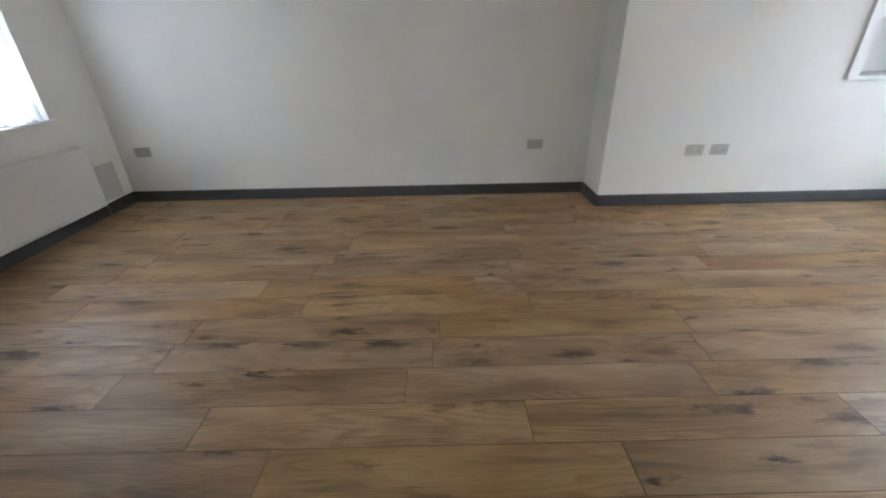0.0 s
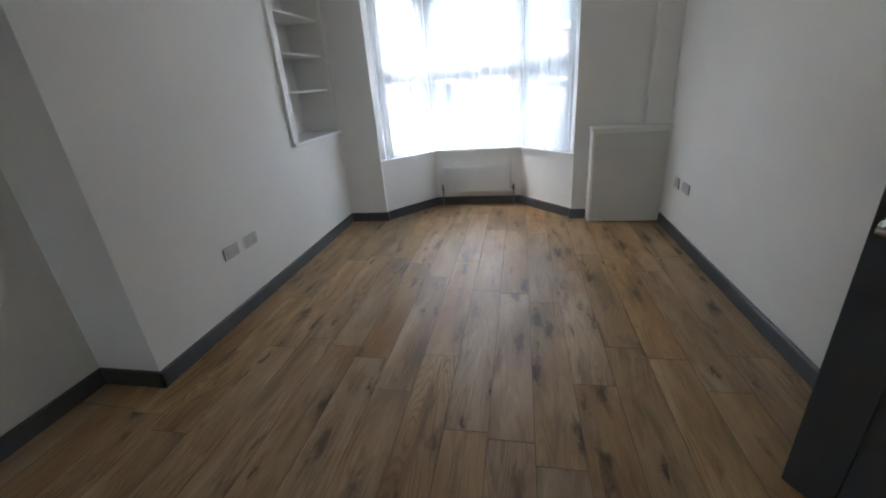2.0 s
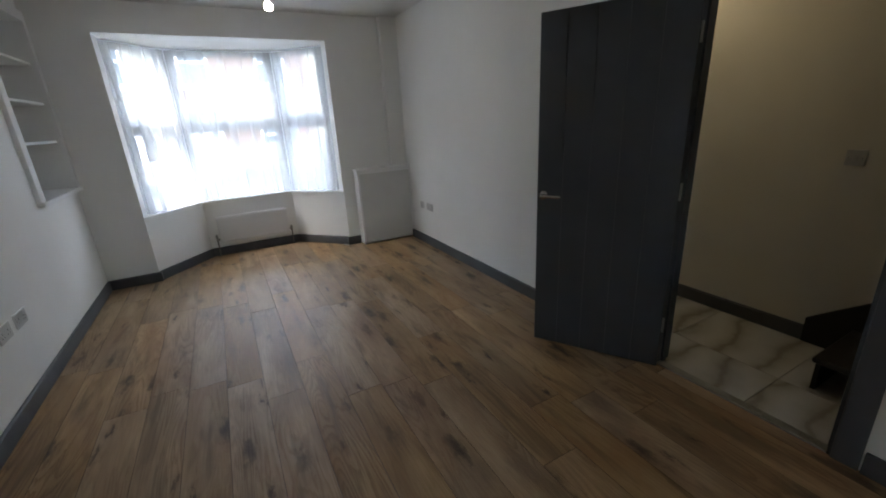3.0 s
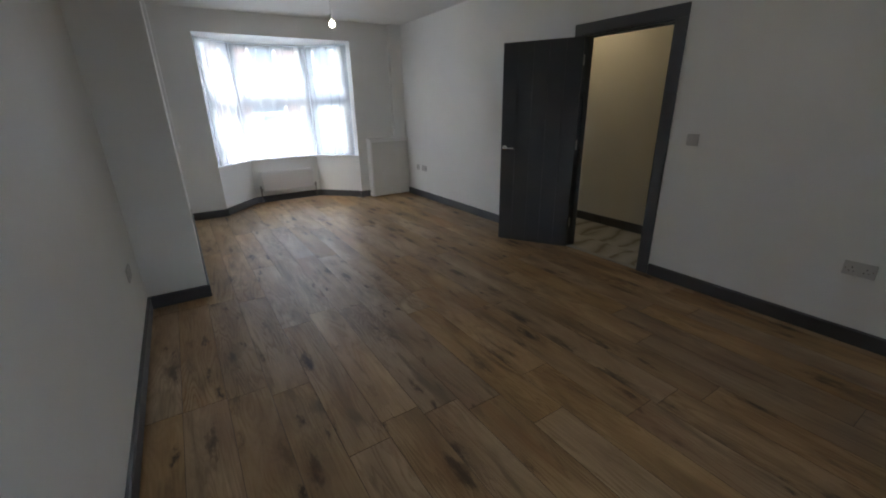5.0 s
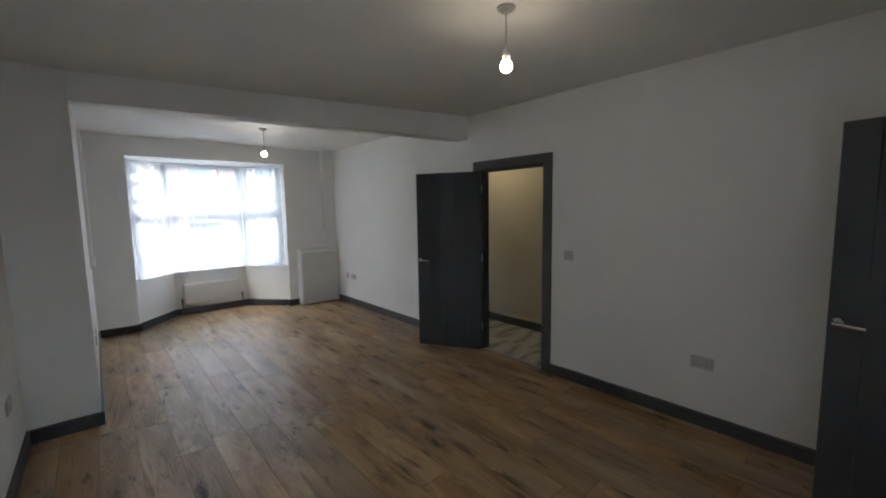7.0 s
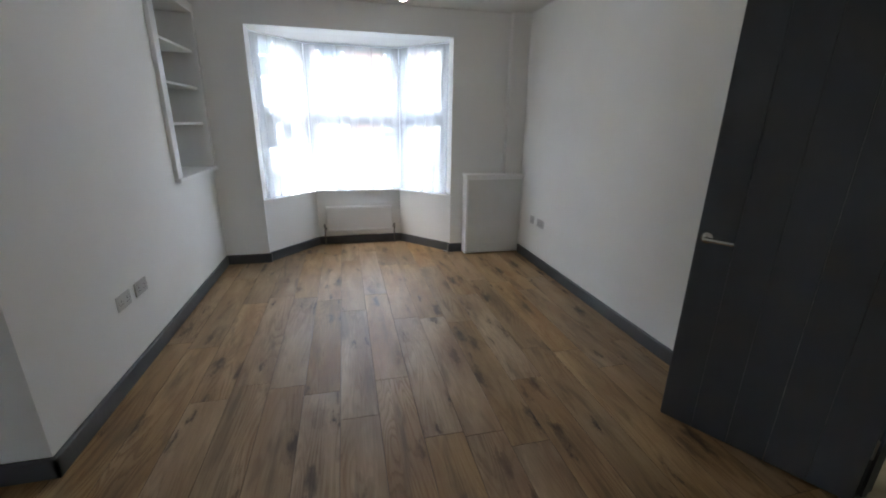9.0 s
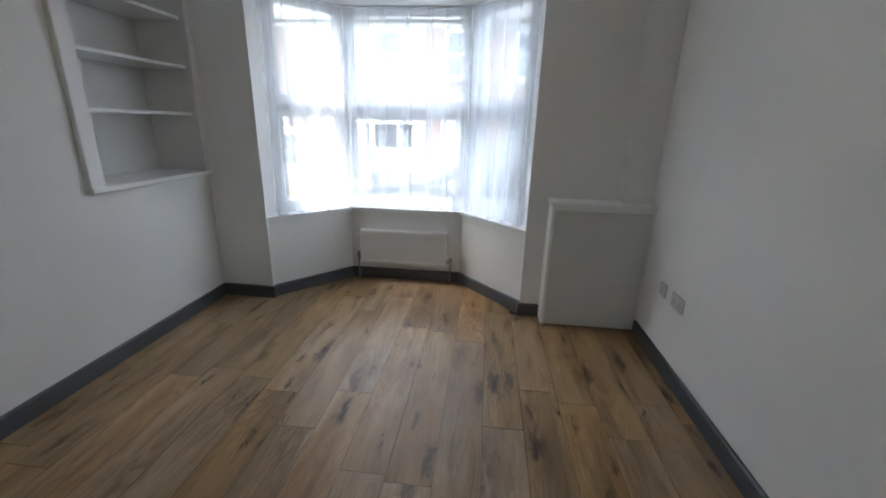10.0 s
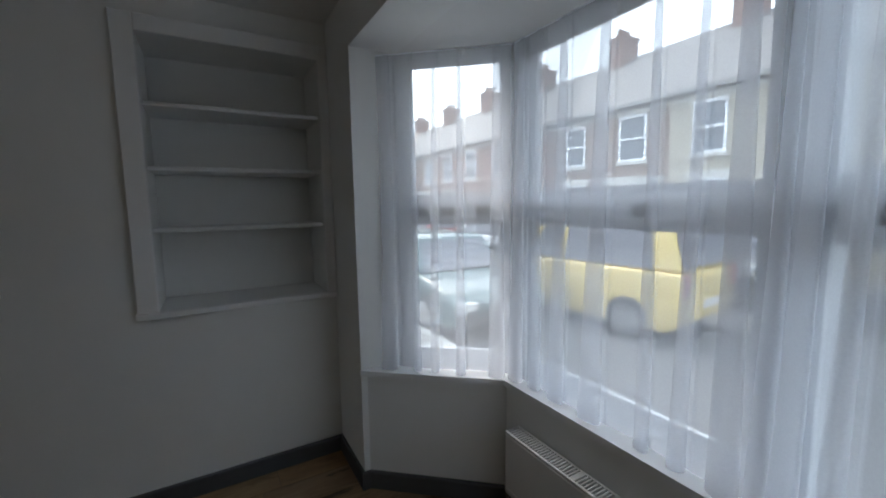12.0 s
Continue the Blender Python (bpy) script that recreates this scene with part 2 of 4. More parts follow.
BRASS = plain("steel_hinge", (0.45, 0.45, 0.44), 0.35, 1.0)
RUBBER = plain("black_rubber", (0.03, 0.03, 0.03), 0.8)
OAK = make_oak()
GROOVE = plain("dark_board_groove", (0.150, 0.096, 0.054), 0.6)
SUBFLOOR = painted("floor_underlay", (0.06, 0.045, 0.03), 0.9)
MARBLE = make_marble()
GROUT = plain("grey_grout", (0.3, 0.3, 0.29), 0.9)
SHEER = make_sheer()
GLASS = make_glass()
BULB = emitting("lit_bulb_glass", (1.0, 0.86, 0.64), 4.6)
BRIGHTBULB = emitting("bright_bulb_glass", (1.0, 0.92, 0.80), 6.0)
HALLBULB = emitting("warm_bulb_glass", (1.0, 0.80, 0.50), 5.2)
STAIR = painted("dark_stair_paint", (0.022, 0.020, 0.019), 0.55, 0.1)
REDBRICK = make_brick("red_brick", (0.19, 0.095, 0.070), (0.25, 0.14, 0.105), (0.27, 0.25, 0.23))
BUFFBRICK = make_brick("brown_brick", (0.19, 0.125, 0.095), (0.25, 0.17, 0.13), (0.28, 0.26, 0.24))
CREAM = painted("cream_render", (0.36, 0.33, 0.265), 0.85, 0.06, 40, 0.2)
KERB = painted("grey_kerb_stone", (0.30, 0.30, 0.29), 0.85, 0.08)
STONE = painted("pale_stone", (0.48, 0.47, 0.44), 0.8, 0.05)
SLATE = make_slate()
ASPHALT = make_asphalt("street_asphalt", (0.055, 0.055, 0.058), (0.10, 0.10, 0.10))
PAVING = make_asphalt("pavement_concrete", (0.15, 0.15, 0.145), (0.23, 0.225, 0.22))
CARGLASS = plain("car_glass", (0.16, 0.16, 0.18), 0.06)
DARKGLASS = plain("house_window_glass", (0.10, 0.12, 0.14), 0.08)


# ---- building helpers ----
def thing(name, label, category, loc=(0, 0, 0), turn=0.0, group="", kind=""):
    ob = new(name)
    ob.empty_display_size = 0.1
    ob.matrix_world = pose(*loc, 0, 0, turn)
    return tagged(ob, label, category, group, kind)


def mesh_of(name, bm, material):
    bmesh.ops.recalc_face_normals(bm, faces=bm.faces)
    me = bpy.data.meshes.new(name)
    bm.to_mesh(me)
    bm.free()
    for m in material if isinstance(material, (list, tuple)) else [material]:
        me.materials.append(m)
    return me


def part(name, bm, material, parent=None, label="", smooth=False):
    me = mesh_of(name, bm, material)
    if smooth:
        me.polygons.foreach_set("use_smooth", [True] * len(me.polygons))
    ob = new(name, me)
    if parent is not None:
        ob.parent = parent
    if label:
        ob["label"] = label
    return ob


def box(bm, x0, x1, y0, y1, z0, z1, bevel=0.0, seg=2):
    r = bmesh.ops.create_cube(bm, size=1)
    vs = r["verts"]
    for v in vs:
        v.co = Vector((x0 + (v.co.x + 0.5) * (x1 - x0), y0 + (v.co.y + 0.5) * (y1 - y0), z0 + (v.co.z + 0.5) * (z1 - z0)))
    if bevel:
        es = list({e for v in vs for e in v.link_edges})
        bmesh.ops.bevel(bm, geom=es, offset=bevel, segments=seg, affect="EDGES", profile=0.5)
    return bm


def boxes(*rows, bevel=0.0):
    bm = bmesh.new()
    for r in rows:
        box(bm, *r, bevel=bevel)
    return bm


def tube(bm, a, b, r, r2=None, n=16):
    a, b = Vector(a), Vector(b)
    d = b - a
    m = Matrix.Translation((a + b) / 2) @ d.to_track_quat("Z", "Y").to_matrix().to_4x4()
    bmesh.ops.create_cone(bm, cap_ends=True, segments=n, radius1=r, radius2=r if r2 is None else r2, depth=d.length, matrix=m)
    return bm


def prism(bm, pts, z0, z1):
    """A flat polygon in plan, raised from z0 to z1."""
    lo = [bm.verts.new((x, y, z0)) for x, y in pts]
    hi = [bm.verts.new((x, y, z1)) for x, y in pts]
    n = len(pts)
    bm.faces.new(lo)
    bm.faces.new(hi)
    for i in range(n):
        bm.faces.new((lo[i], lo[(i + 1) % n], hi[(i + 1) % n], hi[i]))
    return bm


def structure(name, bm, material, label="", category=""):
    return tagged(part(name, bm, material), label, category, kind="structure")


# ---- plan ----
XW, XC, XF = -3.19, 1.205, 3.985      # west wall, edge of the breast, front wall
YS, YN, YR = 0.82, 4.105, 4.505       # south wall, front-room north wall, rear-room north wall
H = 2.60
BY0, BY1, BZ = 1.645, 3.672, 2.34     # bay opening
SILL = 0.68
P = [(XF, BY1), (4.56, 3.172), (4.56, 2.170), (XF, BY0)]
DX0, DX1, DZ = -0.475, 0.375, 2.01       # doorway to the hall
WY0, WY1, WZ0, WZ1 = 2.95, 3.96, 0.86, 1.98   # rear window
KY0, KY1 = 1.37, 2.15                 # doorway at the rear
HY = -0.18                            # far wall of the hall


def offset_line(d):
    """The bay's inner line moved outwards by d, ended on the sides of its opening."""
    n1 = Vector((P[1][1] - P[0][1], -(P[1][0] - P[0][0]))).normalized()
    n1 = n1 if n1.x > 0 else -n1
    n2 = Vector((n1.x, -n1.y))
    u1 = (Vector(P[1]) - Vector(P[0])).normalized()
    u2 = (Vector(P[2]) - Vector(P[3])).normalized()
    a, b = Vector(P[0]) + n1 * d, Vector(P[3]) + n2 * d
    xc = P[1][0] + d
    q0 = a + u1 * ((BY1 - a.y) / u1.y)
    q1 = a + u1 * ((xc - a.x) / u1.x)
    q3 = b + u2 * ((BY0 - b.y) / u2.y)
    q2 = b + u2 * ((xc - b.x) / u2.x)
    return [tuple(q) for q in (q0, q1, q2, q3)]


# ---- walls, ceilings ----
T = 0.14
NX0, NX1, NZ0, NZ1, NYB = 3.09, 3.93, 1.04, 2.39, 4.46   # shelf niche
structure("wall_north_rear", boxes((XW - T, XC, YR, YR + T, -0.3, H + 0.1)), WALL, "smooth white painted plaster wall of the rear room", "wall")
structure("wall_north_front", boxes((XC, NX0, YN, YR + T, -0.3, H + 0.1), (NX1, XF + 0.25, YN, YR + T, -0.3, H + 0.1),
          (NX0, NX1, YN, YR + T, -0.3, NZ0), (NX0, NX1, YN, YR + T, NZ1, H + 0.1), (NX0, NX1, NYB, YR + T, NZ0, NZ1)), WALL,
          "white plaster wall with a built-in shelf recess", "wall")
structure("wall_south", boxes((XW - T, DX0, YS - 0.12, YS, -0.3, H + 0.1), (DX1, XF + 0.25, YS - 0.12, YS, -0.3, H + 0.1),
          (DX0, DX1, YS - 0.12, YS, DZ, H + 0.1)), WALL, "white plaster wall with the hall doorway in it", "wall")
structure("wall_west", boxes((XW - T, XW, YS, KY0, -0.3, H + 0.1), (XW - T, XW, KY1, WY0, -0.3, H + 0.1), (XW - T, XW, WY1, YR, -0.3, H + 0.1),
          (XW - T, XW, KY0, KY1, DZ, H + 0.1), (XW - T, XW, WY0, WY1, -0.3, WZ0), (XW - T, XW, WY0, WY1, WZ1, H + 0.1)), WALL,
          "white plaster rear wall with a window", "wall")
structure("wall_east", boxes((XF, XF + 0.25, BY1, YN, -0.3, H + 0.1), (XF, XF + 0.25, YS, BY0, -0.3, H + 0.1),
          (XF, XF + 0.25, BY0, BY1, BZ, H + 0.1)), WALL, "white plaster front wall around the bay opening", "wall")
bay_in, bay_out = offset_line(0.022), offset_line(0.25)
for i in range(3):
    structure("wall_bay", prism(bmesh.new(), [bay_in[i], bay_in[i + 1], bay_out[i + 1], bay_out[i]], -0.3, SILL - 0.03), WALL, "low white plaster wall under the bay window", "wall")
structure("ceiling_rear", boxes((XW, XC + 0.2, YS, YR, H, H + 0.1)), CEIL, "plain white plaster ceiling", "ceiling")
structure("ceiling_front", boxes((XC + 0.2, XF, YS, YN, H, H + 0.1)), CEIL, "plain white plaster ceiling", "ceiling")
o = offset_line(0.26)
structure("ceiling_bay", prism(bmesh.new(), [(XF + 0.25, BY1), *[q for q in o], (XF + 0.25, BY0)], BZ, BZ + 0.1), CEIL, "white plaster soffit of the bay", "ceiling")
bm = prism(bmesh.new(), [(XC - 0.001, YN), (0.55, YS), (0.72, YS), (XC + 0.16, YN)], 2.36, H)
bm.verts.ensure_lookup_table()
for v in bm.verts:
    if v.co.z < 2.5:
        v.co.z = 2.395 if v.co.y > 2 else 2.345
structure("ceiling_beam", bm, WALL, "boxed white plaster beam between the two rooms", "beam")
# the corner boxing above the low cupboard
structure("pipe_boxing", boxes((3.90, XF, YS, 1.02, 0.90, H)), WALL, "white boxed-in pipe column in the corner", "boxing")

# hall and the lobby behind the rear doorway
structure("wall_hall", boxes((-2.6, 4.2, HY - 0.12, HY, -0.3, H + 0.1), (-2.72, -2.6, HY - 0.12, YS - 0.12, -0.3, H + 0.1),
          (4.2, 4.32, HY - 0.12, YS - 0.12, -0.3, H + 0.1)), HALLPAINT, "cream painted hall wall", "wall")
structure("ceiling_hall", boxes((-2.6, 4.2, HY, YS - 0.12, H, H + 0.1)), CEIL, "white hall ceiling", "ceiling")
structure("wall_lobby", boxes((XW - 1.4, XW - 1.28, KY0 - 0.3, KY1 + 0.3, -0.3, H), (XW - 1.28, XW - T, KY0 - 0.3, KY0 - 0.18, -0.3, H),
          (XW - 1.28, XW - T, KY1 + 0.18, KY1 + 0.3, -0.3, H)), WALL, "plain white lobby wall", "wall")
structure("ceiling_lobby", boxes((XW - 1.4, XW - T, KY0 - 0.3, KY1 + 0.3, H, H + 0.1)), CEIL, "plain white lobby ceiling", "ceiling")


# ---- baseboards ----
def skirting(a, b, side, h=0.10, t=0.018):
    """A board from a to b in plan; side +1 puts its thickness to the left of the way from a to b."""
    a, b = Vector(a), Vector(b)
    u = (b - a).normalized()
    n = Vector((-u.y, u.x)) * side
    bm = bmesh.new()
    prof = [(0, 0), (t, 0), (t, h - 0.008), (t - 0.006, h), (0, h)]
    ends = []
    for q in (a, b):
        ends.append([bm.verts.new((q.x + n.x * p, q.y + n.y * p, z)) for p, z in prof])
    for i in range(5):
        bm.faces.new((ends[0][i], ends[0][(i + 1) % 5], ends[1][(i + 1) % 5], ends[1][i]))
    bm.faces.new(ends[0])
    bm.faces.new(ends[1])
    return structure("baseboard", bm, SKIRT, "dark grey painted skirting board", "skirting")


AR = 0.09
skirting((XW, YR), (XC, YR), -1)
skirting((XC, YR - 0.018), (XC, YN - 0.018), -1)
skirting((XC - 0.018, YN), (XF, YN), -1)
skirting((XF, YN - 0.018), (XF, BY1), -1)
skirting((XF - 0.018, BY1), (bay_in[0][0] + 0.012, BY1), -1)
skirting((bay_in[3][0] + 0.012, BY0), (XF - 0.018, BY0), -1)
for i in range(3):
    skirting(bay_in[i], bay_in[i + 1], -1)
skirting((XF, BY0), (XF, 1.50), -1)
skirting((3.82, YS), (DX1 + AR, YS), -1)
skirting((DX0 - AR, YS), (XW, YS), -1)
skirting((XW, KY1 + 0.08), (XW, YR - 0.018), -1)
skirting((XW, YS + 0.018), (XW, KY0 - 0.08), -1)
skirting((0.02, HY), (4.2, HY), 1)


# ---- doorways and doors ----
def doorway(name, x0, x1, top, depth, label):
    """Lining and architraves of a doorway in a wall that runs along x; local y=0 is the room face, y=-depth the far one."""
    d = thing(name, label, "door frame", kind="structure")
    part("jamb", boxes((x0, x0 + 0.022, -depth - 0.003, 0.003, 0, top)), DOORPAINT, d)
    part("jamb", boxes((x1 - 0.022, x1, -depth - 0.003, 0.003, 0, top)), DOORPAINT, d)
    part("head", boxes((x0 + 0.022, x1 - 0.022, -depth - 0.003, 0.003, top - 0.022, top)), DOORPAINT, d)
    part("door_stop", boxes((x0 + 0.022, x0 + 0.034, -0.075, -0.045, 0, top - 0.022), (x1 - 0.034, x1 - 0.022, -0.075, -0.045, 0, top - 0.022),
                            (x0 + 0.034, x1 - 0.034, -0.075, -0.045, top - 0.034, top - 0.022)), DOORPAINT, d)
    for y0, y1 in ((0.0, 0.018), (-depth - 0.018, -depth)):
        part("architrave", box(bmesh.new(), x0 - AR + 0.008, x0 + 0.008, y0 + 0.0005, y1, 0, top - 0.008, 0.004, 1), SKIRT, d)
        part("architrave", box(bmesh.new(), x1 - 0.008, x1 + AR - 0.008, y0 + 0.0005, y1, 0, top - 0.008, 0.004, 1), SKIRT, d)
        part("architrave", box(bmesh.new(), x0 - AR + 0.008, x1 + AR - 0.008, y0 + 0.0005, y1, top - 0.008, top + AR - 0.008, 0.004, 1), SKIRT, d)
    return d


def lever(parent, x, z, y, out, toward):
    """Lever handle: a rose, a neck and a bar; out is +1 or -1 along y, toward the sign of the bar along x."""
    bm = tube(bmesh.new(), (x, y, z), (x, y + out * 0.009, z), 0.026, n=24)
    h = part("handle", bm, CHROME, parent, "chrome lever handle", True)
    part("neck", tube(bmesh.new(), (x, y + out * 0.009, z), (x, y + out * 0.05, z), 0.009), CHROME, h, smooth=True)
    bm = box(bmesh.new(), min(x - toward * 0.01, x + toward * 0.115), max(x - toward * 0.01, x + toward * 0.115),
             min(y + out * 0.042, y + out * 0.056), max(y + out * 0.042, y + out * 0.056), z - 0.009, z + 0.009, 0.005, 3)
    part("bar", bm, CHROME, h, smooth=True)


def door_leaf(name, label, width, loc, turn, knob=True):
    """Leaf hinged at the local origin, along +x; boards meet in shallow V grooves on both faces."""
    d = thing(name, label, "door", loc, turn)
    n, t, z0, z1 = 5, 0.036, 0.008, 1.985
    step = width / n
    for i in range(n):
        part("board", box(bmesh.new(), i * step + 0.0004, (i + 1) * step - 0.0004, -t / 2, t / 2, z0, z1, 0.0022, 1), DOORPAINT, d)
    for s in (1, -1):
        lever(d, width - 0.042, 1.0, s * t / 2, s, -1)
    part("latch_plate", boxes((width, width + 0.0015, -0.011, 0.011, 0.93, 1.09)), BRASS, d, "steel latch plate")
    for z in (0.22, 1.0, 1.75):
        part("hinge", tube(bmesh.new(), (-0.006, -t / 2, z), (-0.006, -t / 2, z + 0.09), 0.006, n=10), BRASS, d, "steel butt hinge")
    return d


dw = doorway("door_frame_1", DX0, DX1, DZ, 0.12, "dark grey painted door lining and architrave to the hall")
dw.matrix_world = pose(0, YS, 0)
door_leaf("door_1", "charcoal grey boarded door standing open into the room", 0.75, (DX1 - 0.042, YS + 0.022, 0), 30)
dk = doorway("door_frame_2", 0, KY1 - KY0, DZ, T, "dark grey painted door lining in the rear wall")
dk.matrix_world = pose(XW, KY1, 0, 0, 0, -90)
door_leaf("door_2", "charcoal grey boarded door standing wide open at the rear", 0.70, (XW + 0.022, KY0 + 0.01, 0), -12)


# ---- windows ----
def sash_window(name, label, a, b, z0, z1, zt, rail_blocks, depth=0.07, kind="structure"):
    """White window between plan points a and b: frame, meeting rail at zt, an upper and a lower sash with glass."""
    a, b = Vector(a), Vector(b)
    u = b - a
    w = u.length
    win = thing(name, label, "window", (a.x, a.y, 0), math.degrees(math.atan2(u.y, u.x)), kind=kind)
    f = 0.062
    for x0, x1 in ((0.001, f), (w - f, w - 0.001)):
        part("window_frame", box(bmesh.new(), x0, x1, 0, depth, z0, z1, 0.004, 1), UPVC, win)
    part("window_frame", box(bmesh.new(), f, w - f, 0, depth, z1 - 0.035, z1, 0.004, 1), UPVC, win)
    part("window_frame", box(bmesh.new(), f, w - f, 0, depth, z0, z0 + 0.05, 0.004, 1), UPVC, win)
    part("transom", box(bmesh.new(), f, w - f, -0.012, depth, zt - 0.044, zt + 0.044, 0.005, 1), UPVC, win)
    s = 0.040
    for lo, hi in ((z0 + 0.05, zt - 0.044), (zt + 0.044, z1 - 0.035)):
        sash = part("sash", boxes((f, f + s, 0.012, 0.030, lo, hi), (w - f - s, w - f, 0.012, 0.030, lo, hi),
                                  (f + s, w - f - s, 0.012, 0.030, lo, lo + s), (f + s, w - f - s, 0.012, 0.030, hi - s, hi)), UPVC, win)
        g = part("pane", boxes((f + s - 0.005, w - f - s + 0.005, 0.017, 0.023, lo + s - 0.005, hi - s + 0.005)), GLASS, sash, "clear glass pane")
        g.visible_shadow = False
    # small dark blocks spaced along the face of the transom
    for x in rail_blocks:
        part("rail_block", box(bmesh.new(), x * w - 0.032, x * w + 0.032, -0.022, -0.012, zt - 0.034, zt + 0.012, 0.003, 1), plain_dark, win, "small dark grey block on the transom")
    return win


plain_dark = plain("dark_grey_block", (0.035, 0.037, 0.042), 0.5)
WD = 0.15
wl = offset_line(WD)
bm = bmesh.new()
front, back = offset_line(-0.004), offset_line(WD + 0.08)
for i in range(3):
    prism(bm, [front[i], front[i + 1], back[i + 1], back[i]], SILL - 0.03, SILL)
structure("window_sill_1", bm, GLOSS, "white gloss painted window sill round the bay", "sill")
wn_labels = ("white bay side window behind net curtain", "white bay centre window facing the street", "white bay side window behind net curtain")
for i, rail_blocks in enumerate(((0.22, 0.45, 0.72), (0.12, 0.42, 0.6, 0.88), (0.2, 0.5, 0.85))):
    a, b = wl[i], wl[i + 1]
    sash_window("window_%d" % (i + 1), wn_labels[i], a, b, SILL, BZ - 0.005, 1.535, rail_blocks)
pin, pout = offset_line(WD - 0.022), offset_line(WD + 0.09)
for k in (1, 2):
    u = (Vector(pin[0 if k == 1 else 3]) - Vector(pin[k])).normalized() * 0.075
    s = 1 if k == 1 else -1
    a, b = Vector(pin[k]) + u, Vector((pin[k][0], pin[k][1] - s * 0.075))
    c, d = Vector((pout[k][0], pout[k][1] - s * 0.05)), Vector(pout[k]) + u * 0.7
    bm = prism(bmesh.new(), [tuple(a), pin[k], tuple(b), tuple(c), pout[k], tuple(d)], SILL, BZ - 0.005)
    structure("window_post", bm, UPVC, "white bay corner post", "post")
# outer masonry of the bay above the windows and its apron below
o1, o2 = offset_line(0.05), offset_line(0.26)
bm = bmesh.new()
for i in range(3):
    prism(bm, [o1[i], o1[i + 1], o2[i + 1], o2[i]], BZ + 0.1, H + 0.1)
structure("bay_fascia", bm, STONE, "pale stone fascia above the bay", "fascia")

sash_window("window_4", "white rear window with a net curtain", (XW - 0.09, WY0), (XW - 0.09, WY1), WZ0, WZ1, 1.55, (0.3, 0.7))
structure("window_sill_2", box(bmesh.new(), XW - 0.10, XW + 0.03, WY0 - 0.03, WY1 + 0.03, WZ0 - 0.028, WZ0, 0.004, 1), GLOSS, "white gloss painted sill of the rear window", "sill")


def net_curtain(label, a, b, z0, z1, pleats, seed, fine=0.0015):
    """Voile hung from a thin rod between plan points a and b: smooth stretches between loose pleats
    that double back on themselves and swell towards the hem. pleats: (place 0..1, width)."""
    rnd = random.Random(seed)
    a, b = Vector(a), Vector(b)
    u = (b - a).normalized()
    n = Vector((u.y, -u.x))
    n = n if n.x < 0 else -n
    n = n if a.x > 0 else -n
    w = (b - a).length
    cur = thing("net_curtain", label, "curtain", group="net curtains")
    nz = 24
    ph = [rnd.uniform(0, 6.28) for _ in range(4)]
    folds = [(c * w, wd, rnd.uniform(0.75, 1.25), rnd.uniform(-0.03, 0.03)) for c, wd in sorted(pleats)]
    along = []
    at_x = 0.0
    for k, (c, wd, deep, lean) in enumerate(folds):
        start = max(at_x, c - wd / 2)
        m = max(2, int((start - at_x) / 0.012))
        along += [(at_x + (start - at_x) * i / m, -1, 0.0) for i in range(m)]
        along += [(c, k, 2 * math.pi * i / 36) for i in range(37)]
        at_x = c + wd / 2
    m = max(2, int((w - at_x) / 0.012))
    along += [(at_x + (w - at_x) * (i + 1) / m, -1, 0.0) for i in range(m)]

    def at(place, v, lift):
        x, k, turn = place
        off = fine * math.sin(x * 31 + ph[0]) + 0.006 * v * math.sin(x * 13 + ph[1] + v)
        dip = 0.0
        if k >= 0:
            c, wd, deep, lean = folds[k]
            grow = 0.55 + 0.45 * v ** 0.8
            back = 1.6 * grow * math.sin(turn)
            x = c + wd / 2 * ((turn - math.pi) / math.pi + back) + lean * v * (1 - math.cos(turn)) / 2
            bulge = (1 - math.cos(turn)) / 2
            off += bulge * deep * (0.008 + 0.052 * v)
            dip = 0.004 * bulge * v
        else:
            for c, wd, deep, lean in folds:
                off += 0.004 * v * math.exp(-((x - c) / 0.08) ** 2)
        p = a + u * min(w, max(0, x)) + n * (off + 0.008 + lift)
        return (p.x, p.y, z1 + (z0 - dip * 0.5 - z1) * v)

    def sheet(name, v0, v1, rows, lift):
        bm = bmesh.new()
        grid = [[bm.verts.new(at(q, v0 + (v1 - v0) * j / rows, lift)) for q in along] for j in range(rows + 1)]
        for j in range(rows):
            for i in range(len(along) - 1):
                bm.faces.new((grid[j][i], grid[j][i + 1], grid[j + 1][i + 1], grid[j + 1][i]))
        part(name, bm, SHEER, cur, smooth=True)

    sheet("cloth", 0, 1, nz, 0)
    sheet("heading", 0, 0.022, 2, 0.0025)
    sheet("hem", 0.975, 1, 2, 0.0025)
    rod_a, rod_b = a + n * 0.004, b + n * 0.004
    part("rod", tube(bmesh.new(), (rod_a.x, rod_a.y, z1 + 0.004), (rod_b.x, rod_b.y, z1 + 0.004), 0.006, n=10), UPVC, cur, "thin white curtain wire")
    return cur


cl = offset_line(0.085)


def inset(a, b, d):
    a, b = Vector(a), Vector(b)
    u = (b - a).normalized()
    return a + u * d, b - u * d


